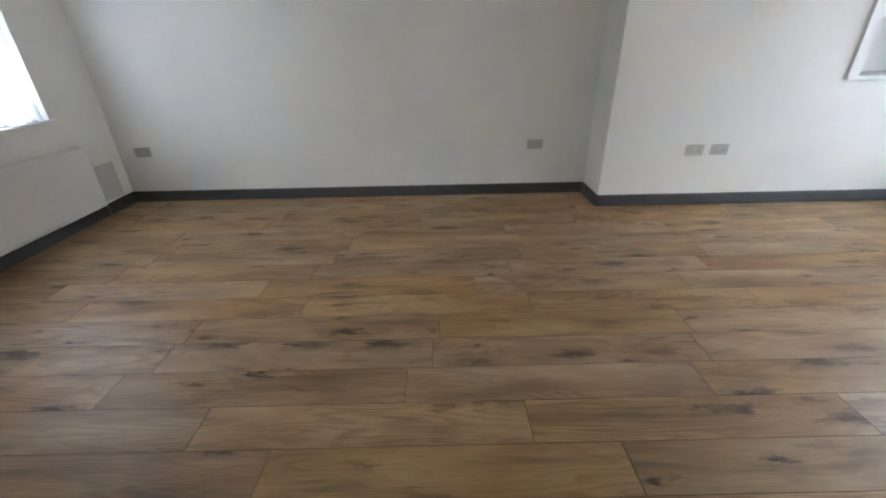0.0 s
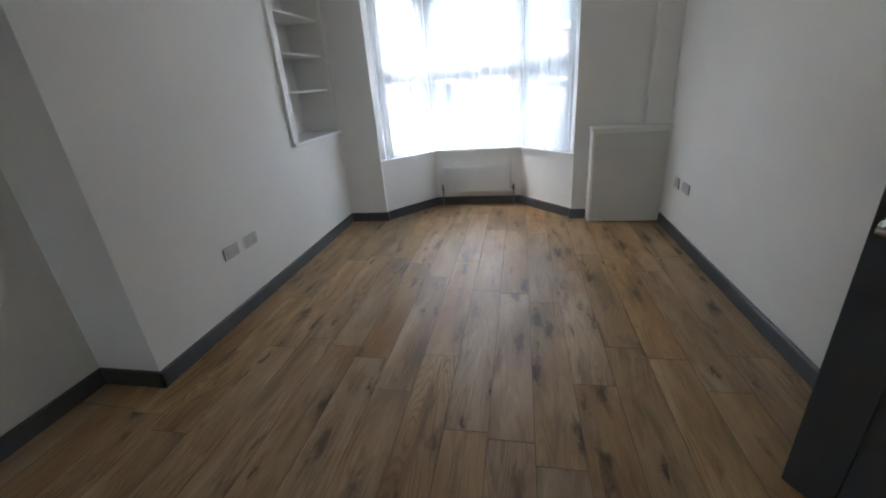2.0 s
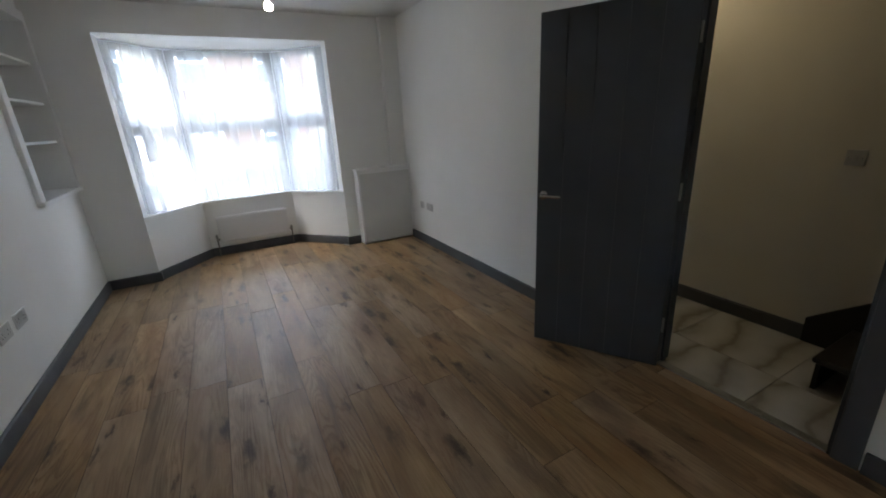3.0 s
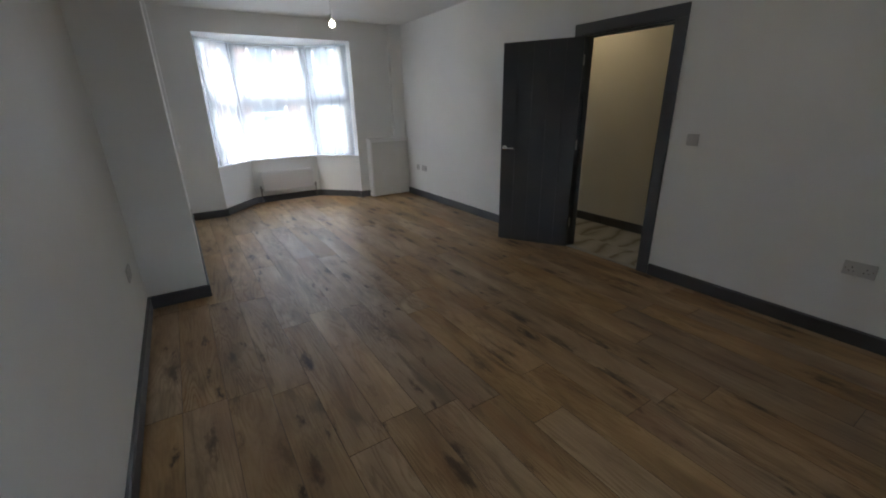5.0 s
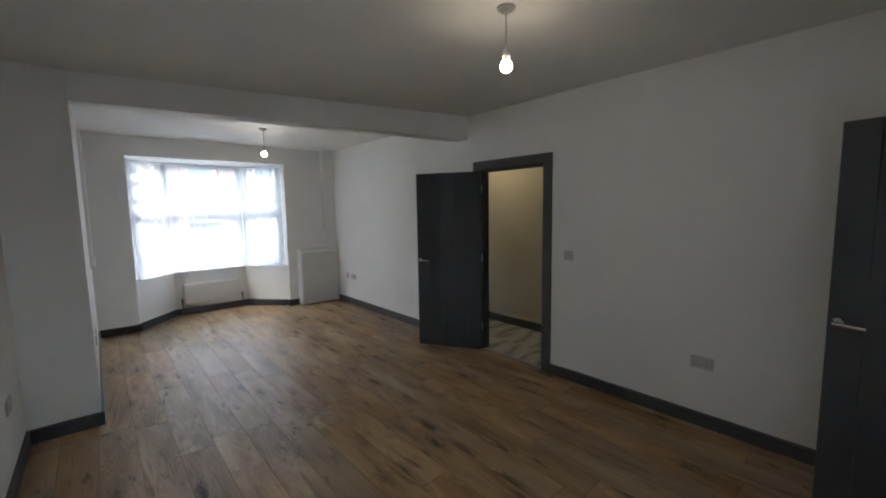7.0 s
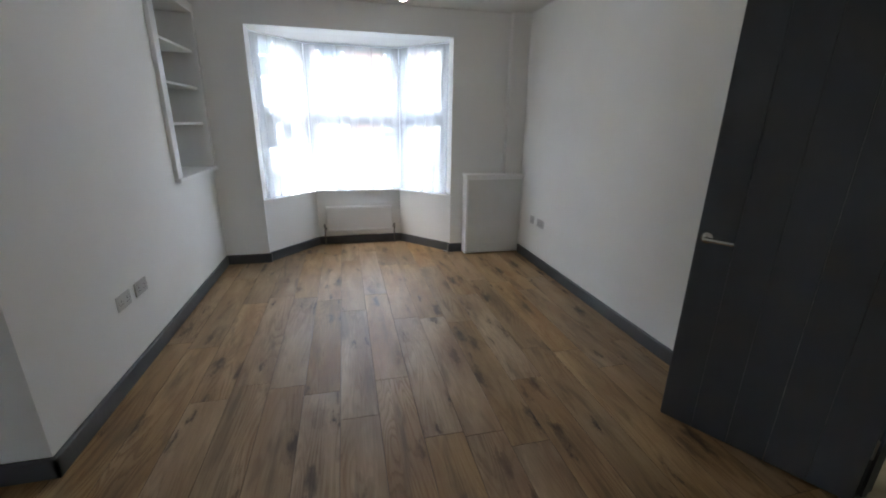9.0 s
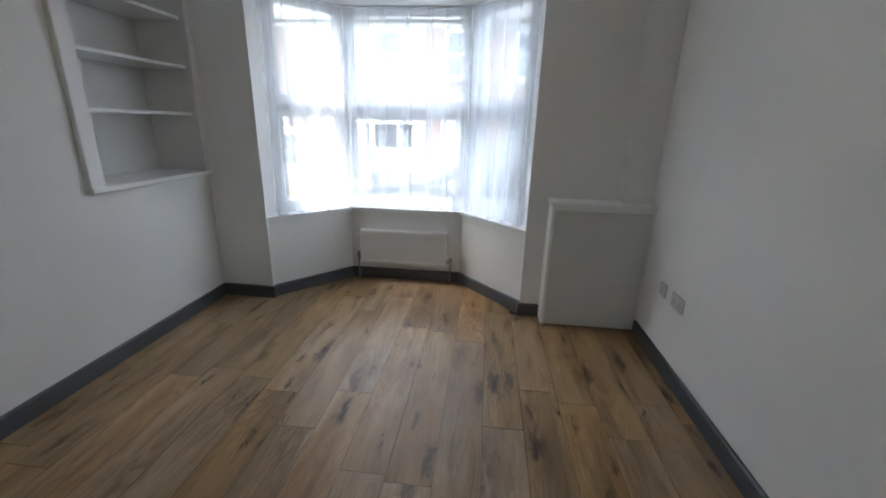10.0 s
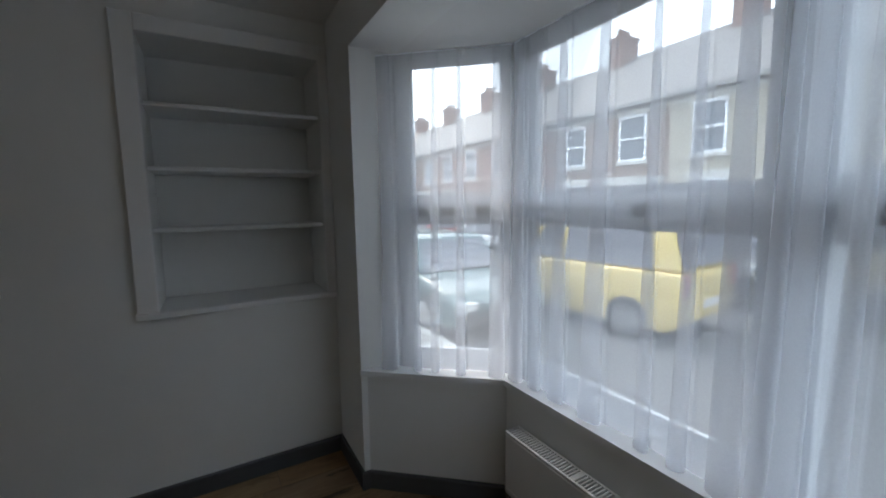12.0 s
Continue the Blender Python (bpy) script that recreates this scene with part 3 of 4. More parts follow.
hung = (
    [(0.08, 0.075), (0.27, 0.036), (0.44, 0.040), (0.63, 0.044), (0.90, 0.075)],
    [(0.06, 0.075), (0.17, 0.060), (0.30, 0.078), (0.49, 0.090), (0.68, 0.050), (0.82, 0.046), (0.93, 0.080)],
    [(0.09, 0.095), (0.28, 0.105), (0.52, 0.050), (0.73, 0.042), (0.91, 0.070)],
)
for i, pleats in enumerate(hung):
    a, b = inset(cl[i], cl[i + 1], 0.012)
    net_curtain("sheer white voile net curtain gathered in soft folds", a, b, SILL + 0.006, BZ - 0.035, pleats, 3 + 4 * i)
net_curtain("sheer white voile net curtain at the rear window", (XW - 0.045, WY0 + 0.015), (XW - 0.045, WY1 - 0.015), WZ0 + 0.006, WZ1 - 0.03,
            [(0.04 + 0.092 * k, 0.035 + 0.008 * (k % 3)) for k in range(11)], 21)


# ---- shelf niche ----
shelf = thing("wall_shelf", "white painted built-in shelves, empty, in a wall recess", "shelf")
y0 = YN - 0.030
part("frame_stile", box(bmesh.new(), 3.0, NX0, y0, YN + 0.004, 1.012, 2.47, 0.004, 1), GLOSS, shelf)
part("frame_stile", box(bmesh.new(), NX1, XF - 0.001, y0, YN + 0.004, 1.04, 2.47, 0.004, 1), GLOSS, shelf)
part("frame_rail", box(bmesh.new(), NX0, NX1, y0, YN + 0.004, NZ1, 2.47, 0.004, 1), GLOSS, shelf)
part("bottom_board", box(bmesh.new(), 2.994, XF - 0.001, y0 - 0.016, NYB, 1.012, NZ0 + 0.004, 0.004, 1), GLOSS, shelf)
part("back_panel", boxes((NX0 + 0.001, NX1 - 0.001, NYB - 0.006, NYB - 0.001, NZ0 + 0.005, NZ1 - 0.001)), WALL, shelf)
for z in (1.44, 1.75, 2.062):
    part("shelf_board", box(bmesh.new(), NX0 + 0.001, NX1 - 0.001, YN + 0.012, NYB - 0.007, z, z + 0.02, 0.003, 1), GLOSS, shelf)


# ---- low cupboard under the corner boxing ----
cup = thing("cupboard", "low white painted boxed cupboard against the front wall", "cupboard")
CX = 3.82
part("body", boxes((CX + 0.018, XF - 0.002, 1.478, 1.498, 0.012, 0.912), (CX + 0.018, XF - 0.002, YS + 0.002, YS + 0.02, 0.012, 0.912),
                   (CX + 0.018, XF - 0.002, YS + 0.02, 1.478, 0.012, 0.03)), GLOSS, cup)
part("top", box(bmesh.new(), CX - 0.012, 3.898, YS + 0.002, 1.512, 0.912, 0.938, 0.004, 1), GLOSS, cup)
part("top", boxes((3.898, XF - 0.002, 1.022, 1.51, 0.912, 0.937)), GLOSS, cup)
part("front_frame", boxes((CX, CX + 0.018, 1.476, 1.498, 0.014, 0.912), (CX, CX + 0.018, YS + 0.002, YS + 0.010, 0.014, 0.912),
                          (CX, CX + 0.018, YS + 0.010, 1.476, 0.882, 0.912)), GLOSS, cup)
part("door", box(bmesh.new(), CX + 0.003, CX + 0.018, YS + 0.0115, 1.4750, 0.020, 0.8805, 0.0015, 1), PANEL, cup, "flat white panel door")


# ---- radiators ----
def radiator(label, width, height, loc, turn, valve_sides=(0, 1), drop=0.2):
    """Panel radiator: local x along it, front towards -y, base at z=0."""
    r = thing("radiator", label, "radiator", loc, turn)
    bm = bmesh.new()
    box(bm, 0.006, width - 0.006, -0.013, 0.0, 0.0, height - 0.012, 0.006, 3)
    part("front_panel", bm, RADWHITE, r)
    part("back_panel", box(bmesh.new(), 0.006, width - 0.006, 0.062, 0.074, 0.0, height - 0.012, 0.004, 1), RADWHITE, r)
    for x in (0.0, width - 0.006):
        part("side_panel", box(bmesh.new(), x, x + 0.006, -0.010, 0.074, 0.004, height, 0.002, 1), RADWHITE, r)
    part("lower_lip", box(bmesh.new(), 0.010, width - 0.010, -0.0165, -0.012, 0.022, 0.034, 0.002, 1), RADWHITE, r)
    part("grille_frame", boxes((0.006, width - 0.006, -0.012, -0.002, height - 0.012, height), (0.006, width - 0.006, 0.064, 0.074, height - 0.012, height),
                               (width / 2 - 0.012, width / 2 + 0.012, -0.002, 0.064, height - 0.010, height)), RADWHITE, r)
    part("fins", boxes((0.01, width - 0.01, 0.028, 0.034, 0.01, height - 0.03)), RADWHITE, r)
    m = int((width - 0.04) / 0.016)
    first = None
    for i in range(m):
        x = 0.02 + i * 0.016
        if abs(x - width / 2) < 0.02:
            continue
        if first is None:
            first = mesh_of("slat", boxes((0, 0.006, -0.002, 0.064, height - 0.009, height - 0.002)), RADWHITE)
        s = new("slat", first)
        s.parent = r
        s.location = (x, 0, 0)
    for k in valve_sides:
        x = -0.03 if k == 0 else width + 0.03
        tail = tube(bmesh.new(), (x, 0.03, -drop), (x, 0.03, 0.03), 0.0075, n=12)
        tube(tail, (x, 0.03, 0.04), (width * k, 0.03, 0.04), 0.009, n=12)
        v = part("valve", tube(bmesh.new(), (x, 0.03, 0.02), (x, 0.03, 0.055), 0.013, n=16), CHROME, r, "chrome radiator valve", True)
        part("pipe", tail, PIPE, v, smooth=True)
        part("cap", tube(bmesh.new(), (x, 0.03, 0.055), (x, 0.03, 0.10 if k == 0 else 0.08), 0.015, 0.012, n=16), GREYCAP, v, smooth=True)
    return r


radiator("white panel radiator under the bay window", 0.80, 0.312, (4.495, 3.075, 0.172), -90, (0, 1), 0.172)
radiator("white panel radiator under the rear window", 1.30, 0.51, (XW + 0.085, 2.76, 0.125), 90, (1,), 0.125)


# ---- sockets and switches ----
def faceplate(name, label, w, loc, turn, gangs, socket=True):
    """Wall plate: local x along the wall, front towards -y."""
    f = thing(name, label, "socket" if socket else "switch", loc, turn, group="electrical plates")
    part("plate", box(bmesh.new(), -w / 2, w / 2, -0.009, 0, -0.043, 0.043, 0.003, 2), PLASTIC, f)
    for g in range(gangs):
        cx = (g - (gangs - 1) / 2) * 0.066
        if socket:
            sx = cx + (0.018 if gangs > 1 and g == 1 else -0.018 if gangs > 1 else 0.02)
            part("rocker", box(bmesh.new(), sx - 0.006, sx + 0.006, -0.0125, -0.009, 0.014, 0.034, 0.0015, 1), PLASTIC, f)
            # pin slots are thin pads, their inner shade painted black
            for hx, hz, hw, hh in ((0, 0.008, 0.0025, 0.0045), (-0.011, -0.014, 0.004, 0.002), (0.011, -0.014, 0.004, 0.002)):
                part("pin_slot", boxes((cx + hx - hw, cx + hx + hw, -0.0096, -0.009, hz - hh, hz + hh)), SHADEBLACK, f, "thin black pad for the shade in a pin slot")
        else:
            part("rocker", box(bmesh.new(), cx - 0.011, cx + 0.011, -0.013, -0.009, -0.019, 0.019, 0.002, 1), PLASTIC, f)
    for sx in (-1, 1):
        part("screw", tube(bmesh.new(), (sx * (w / 2 - 0.013), -0.0098, 0), (sx * (w / 2 - 0.013), -0.009, 0), 0.0032, n=10), CHROME, f)
    return f


DS = "white plastic double power socket on the wall"
faceplate("double_socket", DS, 0.146, (0.70, YR, 0.475), 0, 2)
faceplate("double_socket", DS, 0.146, (-2.96, YR, 0.475), 0, 2)
faceplate("double_socket", DS, 0.146, (1.965, YN, 0.485), 0, 2)
faceplate("media_plate", "white plastic media outlet plate beside a power socket", 0.146, (2.175, YN, 0.485), 0, 2)
faceplate("double_socket", DS, 0.146, (-1.82, YS, 0.47), 180, 2)
faceplate("double_socket", DS, 0.146, (3.30, YS, 0.475), 180, 2)
faceplate("aerial_plate", "small white plastic aerial outlet plate", 0.086, (3.50, YS, 0.475), 180, 1)
faceplate("light_switch", "white plastic light switch beside the door", 0.086, (-0.735, YS, 1.155), 180, 1, False)
faceplate("light_switch", "white plastic light switch on the hall wall", 0.086, (-0.01, HY, 1.15), 180, 1, False)
# thin pale grey rectangle, 6 mm proud of the rear wall
tagged(part("wall_panel", box(bmesh.new(), XW, XW + 0.006, 4.115, 4.385, 0.115, 0.43, 0.002, 1), painted("flat_pale_grey", (0.62, 0.62, 0.62), 0.6)),
       "thin flat pale grey panel on the wall beside the radiator", "panel")


# ---- pendant lamps ----
def pendant(label, loc, drop, glow):
    """Ceiling rose, flex, lampholder and a lit globe bulb; loc is on the ceiling."""
    p = thing("pendant_lamp", label, "pendant lamp", loc, group="pendant lamps")
    bm = tube(bmesh.new(), (0, 0, -0.012), (0, 0, 0), 0.045, 0.048, n=28)
    tube(bm, (0, 0, -0.03), (0, 0, -0.012), 0.018, 0.038, n=28)
    part("ceiling_rose", bm, PLASTIC, p, smooth=False)
    part("flex", tube(bmesh.new(), (0, 0, -drop + 0.085), (0, 0, -0.03), 0.003, n=8), PLASTIC, p)
    bm = tube(bmesh.new(), (0, 0, -drop + 0.05), (0, 0, -drop + 0.088), 0.017, 0.012, n=20)
    tube(bm, (0, 0, -drop + 0.040), (0, 0, -drop + 0.050), 0.0205, n=20)
    tube(bm, (0, 0, -drop + 0.020), (0, 0, -drop + 0.040), 0.0165, n=20)
    part("lampholder", bm, PLASTIC, p)
    bm = bmesh.new()
    bmesh.ops.create_uvsphere(bm, u_segments=24, v_segments=14, radius=0.030, matrix=Matrix.Translation((0, 0, -drop - 0.006)))
    part("bulb", bm, glow, p, "lit warm white globe bulb", True)
    return p


pendant("bare lit bulb hanging from a white ceiling rose", (2.54, 2.38, H), 0.30, BRIGHTBULB)
pendant("bare lit bulb hanging from a white ceiling rose", (-1.32, 2.38, H), 0.28, BULB)
pendant("bare warm bulb hanging from the hall ceiling", (0.9, 0.26, H), 0.30, HALLBULB)


# ---- stairs in the hall ----
st = thing("staircase", "dark painted staircase rising along the hall wall", "staircase")
for i in range(8):
    x1 = -0.22 - i * 0.235
    part("tread", box(bmesh.new(), x1 - 0.26, x1 + 0.02, HY + 0.03, 0.36, 0.18 * (i + 1) - 0.03, 0.18 * (i + 1), 0.006, 1), STAIR, st)
    part("riser", boxes((x1 - 0.02, x1, HY + 0.03, 0.36, 0.18 * i + (0.0 if i else 0.0), 0.18 * (i + 1) - 0.031)), STAIR, st)
bm = bmesh.new()
pr = [(0.02, 0.0), (0.02, 0.16), (-0.12, 0.27), (-2.0, 1.71), (-2.0, 1.40), (-0.2, 0.0)]
lo = [bm.verts.new((x, HY + 0.002, z)) for x, z in pr]
hi = [bm.verts.new((x, HY + 0.028, z)) for x, z in pr]
bm.faces.new(lo)
bm.faces.new(hi)
for i in range(6):
    bm.faces.new((lo[i], lo[(i + 1) % 6], hi[(i + 1) % 6], hi[i]))
part("string", bm, STAIR, st)


# ---- street ----
GZ = -0.28
structure("ground", boxes((-400, 400, -400, 400, GZ - 0.5, GZ - 0.125)), ASPHALT, "grey asphalt street", "road")
structure("pavement_near", boxes((4.9, 5.9, -60, 80, GZ - 0.13, GZ)), PAVING, "pale concrete pavement", "pavement")
structure("pavement_far", boxes((13.2, 15.5, -60, 80, GZ - 0.13, GZ)), PAVING, "pale concrete pavement", "pavement")
for x, n in ((5.9, "kerb_near"), (13.08, "kerb_far")):
    structure(n, boxes((x, x + 0.12, -60, 80, GZ - 0.13, GZ + 0.005)), KERB, "grey stone kerb", "kerb")


def house_window(parent, y, z, w, h, x=0.0):
    f = part("window", boxes((x - 0.03, x + 0.06, y - w / 2, y - w / 2 + 0.07, z, z + h), (x - 0.03, x + 0.06, y + w / 2 - 0.07, y + w / 2, z, z + h),
                             (x - 0.03, x + 0.06, y - w / 2 + 0.07, y + w / 2 - 0.07, z, z + 0.07), (x - 0.03, x + 0.06, y - w / 2 + 0.07, y + w / 2 - 0.07, z + h - 0.07, z + h),
                             (x - 0.02, x + 0.06, y - w / 2 + 0.07, y + w / 2 - 0.07, z + h / 2 - 0.035, z + h / 2 + 0.035)), UPVC, parent)
    part("pane", boxes((x + 0.01, x + 0.03, y - w / 2 + 0.07, y + w / 2 - 0.07, z + 0.07, z + h - 0.07)), DARKGLASS, f)
    part("sill", boxes((x - 0.10, x + 0.03, y - w / 2 - 0.08, y + w / 2 + 0.08, z - 0.12, z)), STONE, f)
    part("lintel", boxes((x - 0.035, x + 0.05, y - w / 2 - 0.10, y + w / 2 + 0.10, z + h, z + h + 0.20)), STONE, f)


def house(label, wall_mat, y, bay):
    """Two-storey terraced house, front face at local x=0 towards -x, 4.7 m wide, with a ground-floor bay or a flat window."""
    W, E, R = 4.7, 4.95, 7.7
    h = thing("terraced_house", label, "house", (15.5, y, GZ), group="terrace across the street")
    holes = [(-1.1, 0.75 if not bay else 0.0, 1.3 if not bay else 1.7, 1.5 if not bay else 2.3), (1.25, 0.0, 1.0, 2.45), (-1.1, 3.15, 1.0, 1.45), (1.25, 3.15, 0.9, 1.45)]
    ys = sorted({-W / 2, W / 2, *[c - w / 2 for c, z, w, hh in holes], *[c + w / 2 for c, z, w, hh in holes]})
    zs = sorted({0.0, E, *[z for c, z, w, hh in holes], *[z + hh for c, z, w, hh in holes]})
    bm = bmesh.new()
    for a, b in zip(ys, ys[1:]):
        for lo, hi in zip(zs, zs[1:]):
            my, mz = (a + b) / 2, (lo + hi) / 2
            if not any(abs(my - c) < w / 2 and z < mz < z + hh for c, z, w, hh in holes):
                box(bm, 0, 0.25, a, b, lo, hi)
    box(bm, 0.25, 7.0, -W / 2, -W / 2 + 0.1, 0, E)
    box(bm, 0.25, 7.0, W / 2 - 0.1, W / 2, 0, E)
    part("wall", bm, wall_mat, h)
    # black sheet behind the front stands in for the shade of unlit rooms
    part("room_shade_sheet", boxes((0.6, 0.65, -W / 2 + 0.1, W / 2 - 0.1, 0, E)), SHADEBLACK, h)
    bm = bmesh.new()
    pts = [(-0.25, E - 0.05), (3.6, R), (7.3, E - 0.05), (7.3, E + 0.03), (3.6, R + 0.1), (-0.25, E + 0.03)]
    lo = [bm.verts.new((px, -W / 2, pz)) for px, pz in pts]
    hi = [bm.verts.new((px, W / 2, pz)) for px, pz in pts]
    for i in range(6):
        bm.faces.new((lo[i], lo[(i + 1) % 6], hi[(i + 1) % 6], hi[i]))
    bm.faces.new(lo)
    bm.faces.new(hi)
    roof = part("roof", bm, SLATE, h)
    bm = box(bmesh.new(), 3.1, 4.1, W / 2 - 0.7, W / 2 - 0.05, R - 0.7, R + 1.0)
    box(bm, 3.05, 4.15, W / 2 - 0.75, W / 2, R + 0.85, R + 0.98)
    for k in range(3):
        tube(bm, (3.35 + 0.25 * k, W / 2 - 0.37, R + 0.98), (3.35 + 0.25 * k, W / 2 - 0.37, R + 1.32), 0.10, 0.085, n=10)
    part("chimney", bm, REDBRICK, roof)
    part("gutter", boxes((-0.33, -0.24, -W / 2, W / 2, E - 0.10, E - 0.03)), KERB, h, "grey gutter")
    part("eaves_band", boxes((-0.06, 0.0, -W / 2, W / 2, E - 0.30, E - 0.13)), STONE, h)
    house_window(h, -1.1, 3.15, 1.0, 1.45)
    house_window(h, 1.25, 3.15, 0.9, 1.45)
    if bay:
        b = part("bay", prism(bmesh.new(), [(0.1, -2.05), (-0.55, -1.6), (-0.55, -0.6), (0.1, -0.15)], 0, 0.75), wall_mat, h)
        part("bay_roof", prism(bmesh.new(), [(0.0, -2.2), (-0.7, -1.68), (-0.7, -0.52), (0.0, 0.0)], 2.35, 2.62), STONE, b)
        for (xa, ya), (xb, yb) in (((0.0, -2.0), (-0.5, -1.58)), ((-0.5, -1.58), (-0.5, -0.62)), ((-0.5, -0.62), (0.0, -0.2))):
            va, vb = Vector((xa, ya)), Vector((xb, yb))
            u = vb - va
            bm = boxes((0, 0.08, -0.03, 0.04, 0.75, 2.35), (u.length - 0.08, u.length, -0.03, 0.04, 0.75, 2.35),
                       (0.08, u.length - 0.08, -0.03, 0.04, 0.75, 0.85), (0.08, u.length - 0.08, -0.03, 0.04, 1.65, 1.75), (0.08, u.length - 0.08, -0.03, 0.04, 2.22, 2.35))
            ang = math.atan2(u.y, u.x)
            f = part("bay_window", bm, UPVC, b)
            f.matrix_local = Matrix.Translation((xa, ya, 0)) @ Matrix.Rotation(ang, 4, "Z")
            g = part("pane", boxes((0.08, u.length - 0.08, 0.0, 0.015, 0.85, 2.22)), DARKGLASS, b)
            g.matrix_local = f.matrix_local
    else:
        house_window(h, -1.1, 0.75, 1.3, 1.5)
    d = part("door", box(bmesh.new(), 0.06, 0.12, 0.80, 1.70, 0.0, 2.0, 0.01, 1), plain("house_door_paint", (0.55, 0.55, 0.54), 0.4), h)
    part("fanlight", boxes((0.06, 0.10, 0.80, 1.70, 2.08, 2.40)), DARKGLASS, d)
    part("door_frame", boxes((-0.02, 0.14, 0.74, 0.80, 0, 2.45), (-0.02, 0.14, 1.70, 1.76, 0, 2.45), (-0.02, 0.14, 0.80, 1.70, 2.40, 2.45), (-0.02, 0.14, 0.80, 1.70, 2.0, 2.08)), UPVC, d)
    part("lintel", boxes((-0.035, 0.05, 0.65, 1.85, 2.45, 2.68)), STONE, d)
    return h


red = house("red brick terraced house with a slate roof and white windows", REDBRICK, 1.85, False)
cream = house("cream rendered terraced house with a white bay window", CREAM, 6.55, True)
brown = house("brown brick terraced house with a slate roof and bay window", BUFFBRICK, 11.25, True)
for k, src in ((-4, brown), (-3, red), (-2, red), (-1, cream), (3, red), (4, red), (5, brown), (6, cream), (7, red), (8, brown), (9, red), (10, cream)):
    copy_thing(src, pose(15.5, 1.85 + 4.7 * k, GZ))


# ---- parked cars ----
def car(label, paint, loc, turn, tall=1.5, length=4.2, boxy=0.0):
    """Parked car: local x along it (front +x), wheels on z=0."""
    c = thing("car", label, "car", loc, turn, group="parked cars")
    L, hw = length / 2, 0.86
    belt = tall * 0.60
    body = [(-L, 0.35), (-L, belt - 0.05), (-L + 0.08, belt), (L - 1.05, belt), (L - 0.25, belt - 0.16), (L, belt - 0.30), (L, 0.30), (L - 0.2, 0.20), (-L + 0.2, 0.20)]
    roof = [(-L + 0.06, belt), (-L + 0.35 - 0.15 * boxy, tall - 0.06), (-L + 0.7, tall), (0.35 + 0.3 * boxy, tall), (0.6 + 0.3 * boxy, tall - 0.05), (L - 1.10 + 0.15 * boxy, belt)]

    def slab(pts, w0, w1, zs, ze):
        bm = bmesh.new()
        rows = []
        for s in (-1, 1):
            rows.append([bm.verts.new((x, s * (w0 + (w1 - w0) * max(0, min(1, (z - zs) / (ze - zs)))), z)) for x, z in pts])
        n = len(pts)
        for i in range(n):
            bm.faces.new((rows[0][i], rows[0][(i + 1) % n], rows[1][(i + 1) % n], rows[1][i]))
        bm.faces.new(rows[0])
        bm.faces.new(rows[1])
        bmesh.ops.recalc_face_normals(bm, faces=bm.faces)
        bmesh.ops.bevel(bm, geom=list(bm.edges), offset=0.05, segments=3, affect="EDGES", profile=0.5, clamp_overlap=True)
        return bm

    b = part("body", slab(body, hw, hw - 0.02, 0.2, belt), paint, c, smooth=True)
    g = part("cabin", slab(roof, hw - 0.05, hw - 0.20, belt, tall), paint, c, smooth=True)
    dz = tall - belt
    x0, x1 = -L + 0.42, L - 1.35 + 0.2 * boxy
    for s in (-1, 1):
        for a, e, ta, te in ((x0, -0.15, x0 + 0.10, -0.15), (-0.05, x1, -0.05, x1 - 0.55 + 0.1 * boxy)):
            bm = bmesh.new()
            zl, zh = belt + 0.03, tall - 0.13
            yl, yh = s * (hw - 0.05 - 0.15 * 0.05 + 0.006), s * (hw - 0.20 + 0.15 * 0.13 / dz + 0.010)
            q = [(a, yl, zl), (e, yl, zl), (te, yh, zh), (ta, yh, zh)]
            fr = [bm.verts.new(v) for v in q]
            bk = [bm.verts.new((v[0], v[1] - s * 0.02, v[2])) for v in q]
            bm.faces.new(fr)
            bm.faces.new(bk)
            for i in range(4):
                bm.faces.new((fr[i], fr[(i + 1) % 4], bk[(i + 1) % 4], bk[i]))
            part("side_window", bm, CARGLASS, g)
    for xs, xe, zs, ze, nm in ((L - 1.12 + 0.15 * boxy, 0.62 + 0.3 * boxy, belt + 0.02, tall - 0.09, "windscreen"), (-L + 0.055, -L + 0.33 - 0.15 * boxy, belt + 0.06, tall - 0.10, "rear_window")):
        bm = bmesh.new()
        sg = 0.014 if nm == "windscreen" else -0.014
        q = [(xs + sg, -hw + 0.14, zs), (xs + sg, hw - 0.14, zs), (xe + sg, hw - 0.27, ze), (xe + sg, -hw + 0.27, ze)]
        fr = [bm.verts.new(v) for v in q]
        bk = [bm.verts.new((v[0] - sg * 1.5, v[1], v[2])) for v in q]
        bm.faces.new(fr)
        bm.faces.new(bk)
        for i in range(4):
            bm.faces.new((fr[i], fr[(i + 1) % 4], bk[(i + 1) % 4], bk[i]))
        part(nm, bm, CARGLASS, g)
    for x in (-L + 0.75, L - 0.85):
        for s in (-1, 1):
            w = part("wheel", tube(bmesh.new(), (x, s * (hw - 0.19), 0.31), (x, s * (hw + 0.015), 0.31), 0.31, n=28), RUBBER, c)
            part("rim", tube(bmesh.new(), (x, s * (hw + 0.015), 0.31), (x, s * (hw + 0.022), 0.31), 0.20, n=20), CHROME, w)
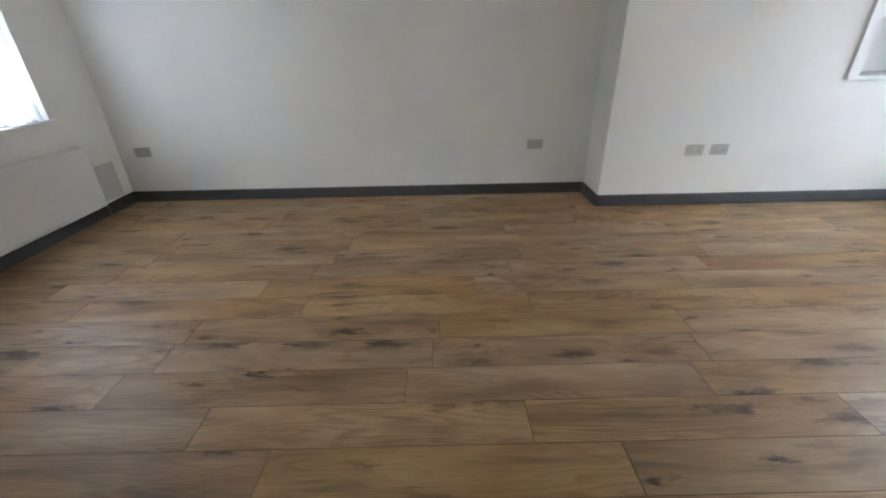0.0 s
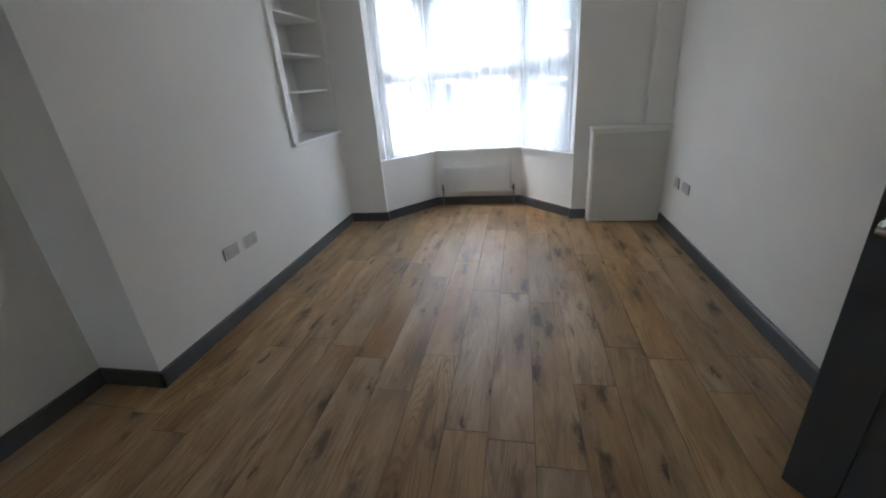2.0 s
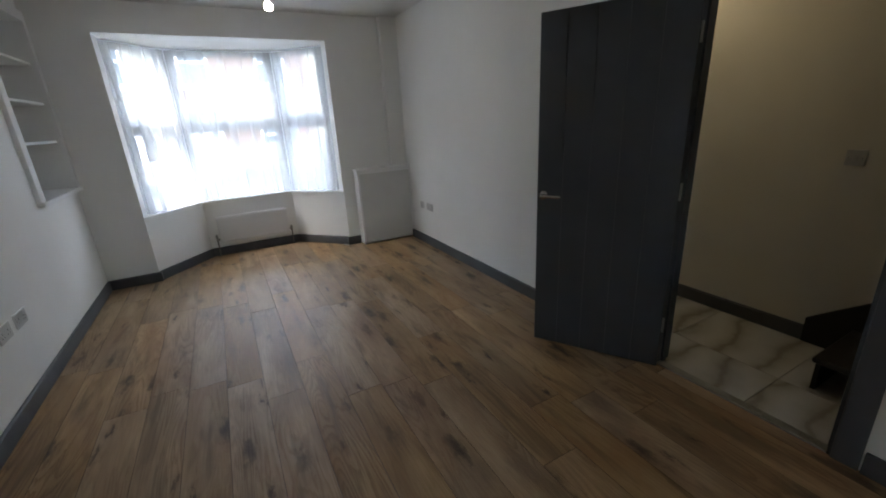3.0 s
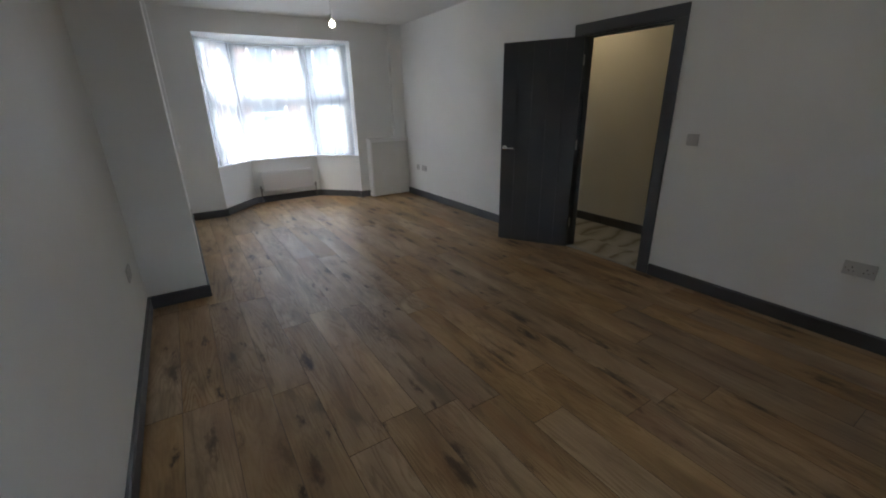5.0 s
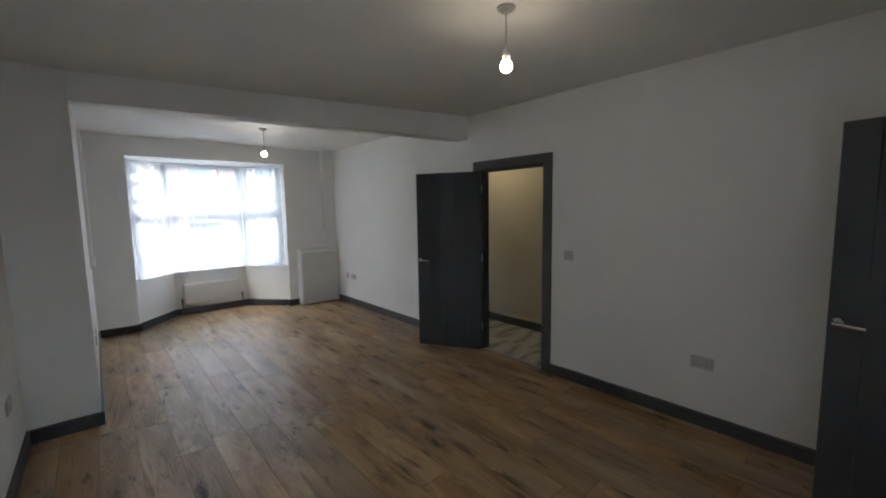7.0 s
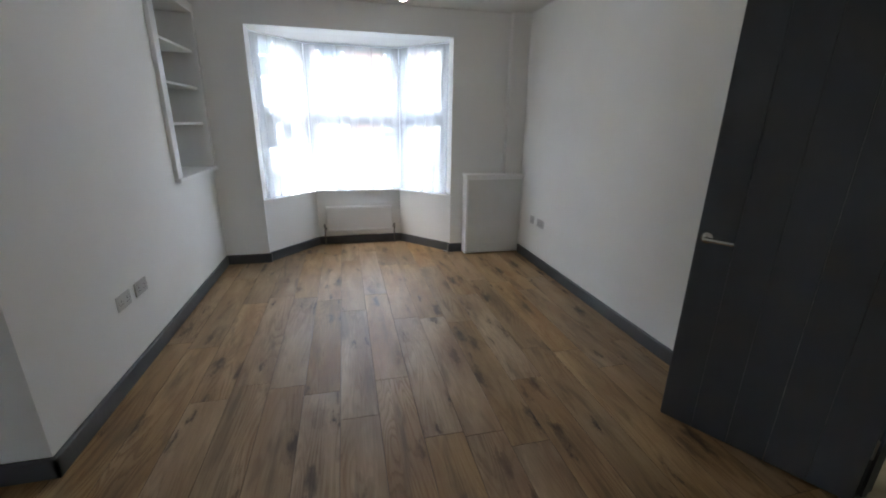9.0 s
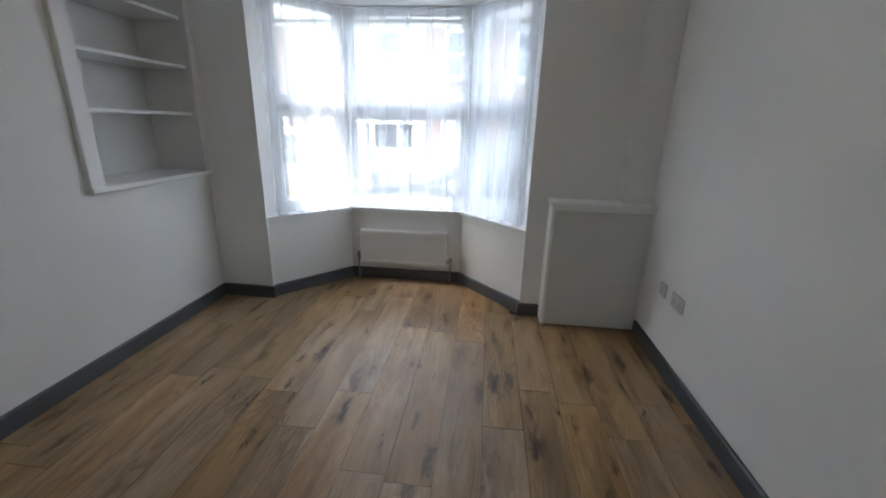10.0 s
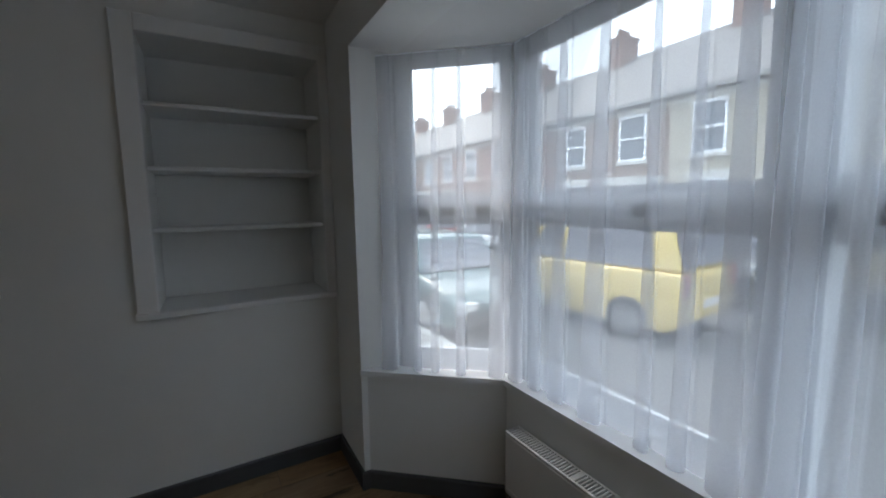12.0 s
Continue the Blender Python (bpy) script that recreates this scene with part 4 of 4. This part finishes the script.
    for s in (-1, 1):
        part("headlight", box(bmesh.new(), L - 0.16, L + 0.012, s * 0.62 - 0.16, s * 0.62 + 0.16, belt - 0.40, belt - 0.27, 0.02, 2), PLASTIC, c, "clear headlight")
        part("tail_light", box(bmesh.new(), -L - 0.012, -L + 0.06, s * 0.74 - 0.08, s * 0.74 + 0.08, belt - 0.32, belt - 0.02, 0.015, 1), TAIL, c, "red tail light")
        part("mirror", box(bmesh.new(), L - 1.42, L - 1.28, s * (hw + 0.05) - 0.07, s * (hw + 0.05) + 0.07, belt + 0.02, belt + 0.14, 0.02, 2), paint, c)
    part("bumper", box(bmesh.new(), L - 0.05, L + 0.04, -hw + 0.1, hw - 0.1, 0.25, 0.45, 0.03, 2), RUBBER, c)
    part("number_plate", boxes((-L - 0.016, -L + 0.01, -0.26, 0.26, 0.50, 0.61)), PLASTIC, c)
    return c


def car_paint(name, c):
    m = Mat(name, 0.28, 0.0, c)
    m.b.inputs["Coat Weight"].default_value = 0.6
    return m.m


TAIL = plain("red_lamp_plastic", (0.35, 0.03, 0.03), 0.3)
RZ = GZ - 0.125
car("yellow people carrier parked at the kerb", car_paint("yellow_paint", (0.62, 0.47, 0.17)), (9.15, 6.55, RZ), 95, 1.70, 4.05, 0.6)
car("dark green hatchback parked at the kerb", car_paint("dark_green_paint", (0.06, 0.10, 0.10)), (6.95, 8.2, RZ), -90, 1.45, 4.1)
car("white hatchback parked across the street", car_paint("white_paint", (0.62, 0.63, 0.64)), (12.2, 13.5, RZ), 90, 1.5, 4.1)
car("silver grey car parked across the street", car_paint("silver_grey_paint", (0.20, 0.21, 0.22)), (12.2, 6.2, RZ), -90, 1.45, 4.2)
car("red hatchback parked across the street", car_paint("red_paint", (0.42, 0.05, 0.04)), (12.2, 18.5, RZ), 90, 1.5, 4.0)
car("dark grey car parked across the street", car_paint("dark_grey_paint", (0.07, 0.07, 0.08)), (12.2, 1.5, RZ), 90, 1.45, 4.2)
car("silver car parked along the kerb", car_paint("silver_paint", (0.42, 0.43, 0.44)), (6.95, 13.2, RZ), 90, 1.45, 4.2)


# ---- floors ----
floor = structure("floor", boxes((XW - 1.4, XF + 0.25, YS - 0.12, YR + T, -0.25, -0.013), (XF + 0.25, 4.75, BY0, BY1, -0.25, -0.013)), SUBFLOOR, "rustic oak laminate plank floor", "floor")
PW, PL = 0.2016, 1.285
shared = {}


def plank(x0, x1, y0, y1):
    key = (round(x1 - x0, 3), round(y1 - y0, 3))
    if key not in shared:
        l, w = key
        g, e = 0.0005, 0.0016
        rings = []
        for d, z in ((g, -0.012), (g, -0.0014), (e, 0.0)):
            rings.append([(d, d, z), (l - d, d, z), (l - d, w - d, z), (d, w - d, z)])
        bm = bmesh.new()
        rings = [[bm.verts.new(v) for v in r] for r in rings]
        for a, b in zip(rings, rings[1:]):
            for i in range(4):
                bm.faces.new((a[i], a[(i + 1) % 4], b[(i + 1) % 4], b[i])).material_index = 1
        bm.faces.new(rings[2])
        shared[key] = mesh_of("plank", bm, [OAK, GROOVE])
    ob = new("plank", shared[key])
    ob.location = (x0, y0, 0)
    ob.parent = floor


rnd = random.Random(4)
k0 = math.floor((YS - 2.716) / PW)
y = 2.716 + k0 * PW
row = 0
while y < YR:
    a, b = max(y, YS), min(y + PW, YR)
    mid = (a + b) / 2
    end = XF
    if mid > YN:
        end = XC
    elif BY0 < mid < BY1:
        end = min(4.60, XF + 0.06 + min(BY1 - mid, mid - BY0) * 1.1 + 0.10)
    x = XW - rnd.uniform(0.15, 1.1)
    while x < end:
        p, q = max(x, XW), min(x + PL, end)
        if q - p > 0.02:
            plank(p, q, a, b)
        x += PL
    y += PW
    row += 1
structure("threshold", box(bmesh.new(), DX0 + 0.022, DX1 - 0.022, YS - 0.06, YS - 0.004, -0.012, 0.004, 0.003, 1), BRASS, "slim metal threshold strip in the doorway", "threshold")
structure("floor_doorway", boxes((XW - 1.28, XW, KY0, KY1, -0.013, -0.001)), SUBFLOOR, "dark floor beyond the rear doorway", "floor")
hall_floor = structure("floor_hall", boxes((-2.6, 4.2, HY, YS - 0.12, -0.25, -0.010)), GROUT, "white marble-effect hall floor tiles", "floor")
tile_mesh = {}
for i in range(-5, 8):
    for j in range(2):
        x0, x1 = i * 0.6 - 0.1, i * 0.6 + 0.5
        y0, y1 = (HY + 0.002, HY + 0.58) if j == 0 else (HY + 0.58, YS - 0.062)
        x0, x1 = max(x0, -2.6), min(x1, 4.2)
        key = (round(x1 - x0, 3), round(y1 - y0, 3))
        if key not in tile_mesh:
            tile_mesh[key] = mesh_of("tile", box(bmesh.new(), 0.0015, key[0] - 0.0015, 0.0015, key[1] - 0.0015, -0.010, 0, 0.001, 1), MARBLE)
        ob = new("tile", tile_mesh[key])
        ob.location = (x0, y0, 0)
        ob.parent = hall_floor
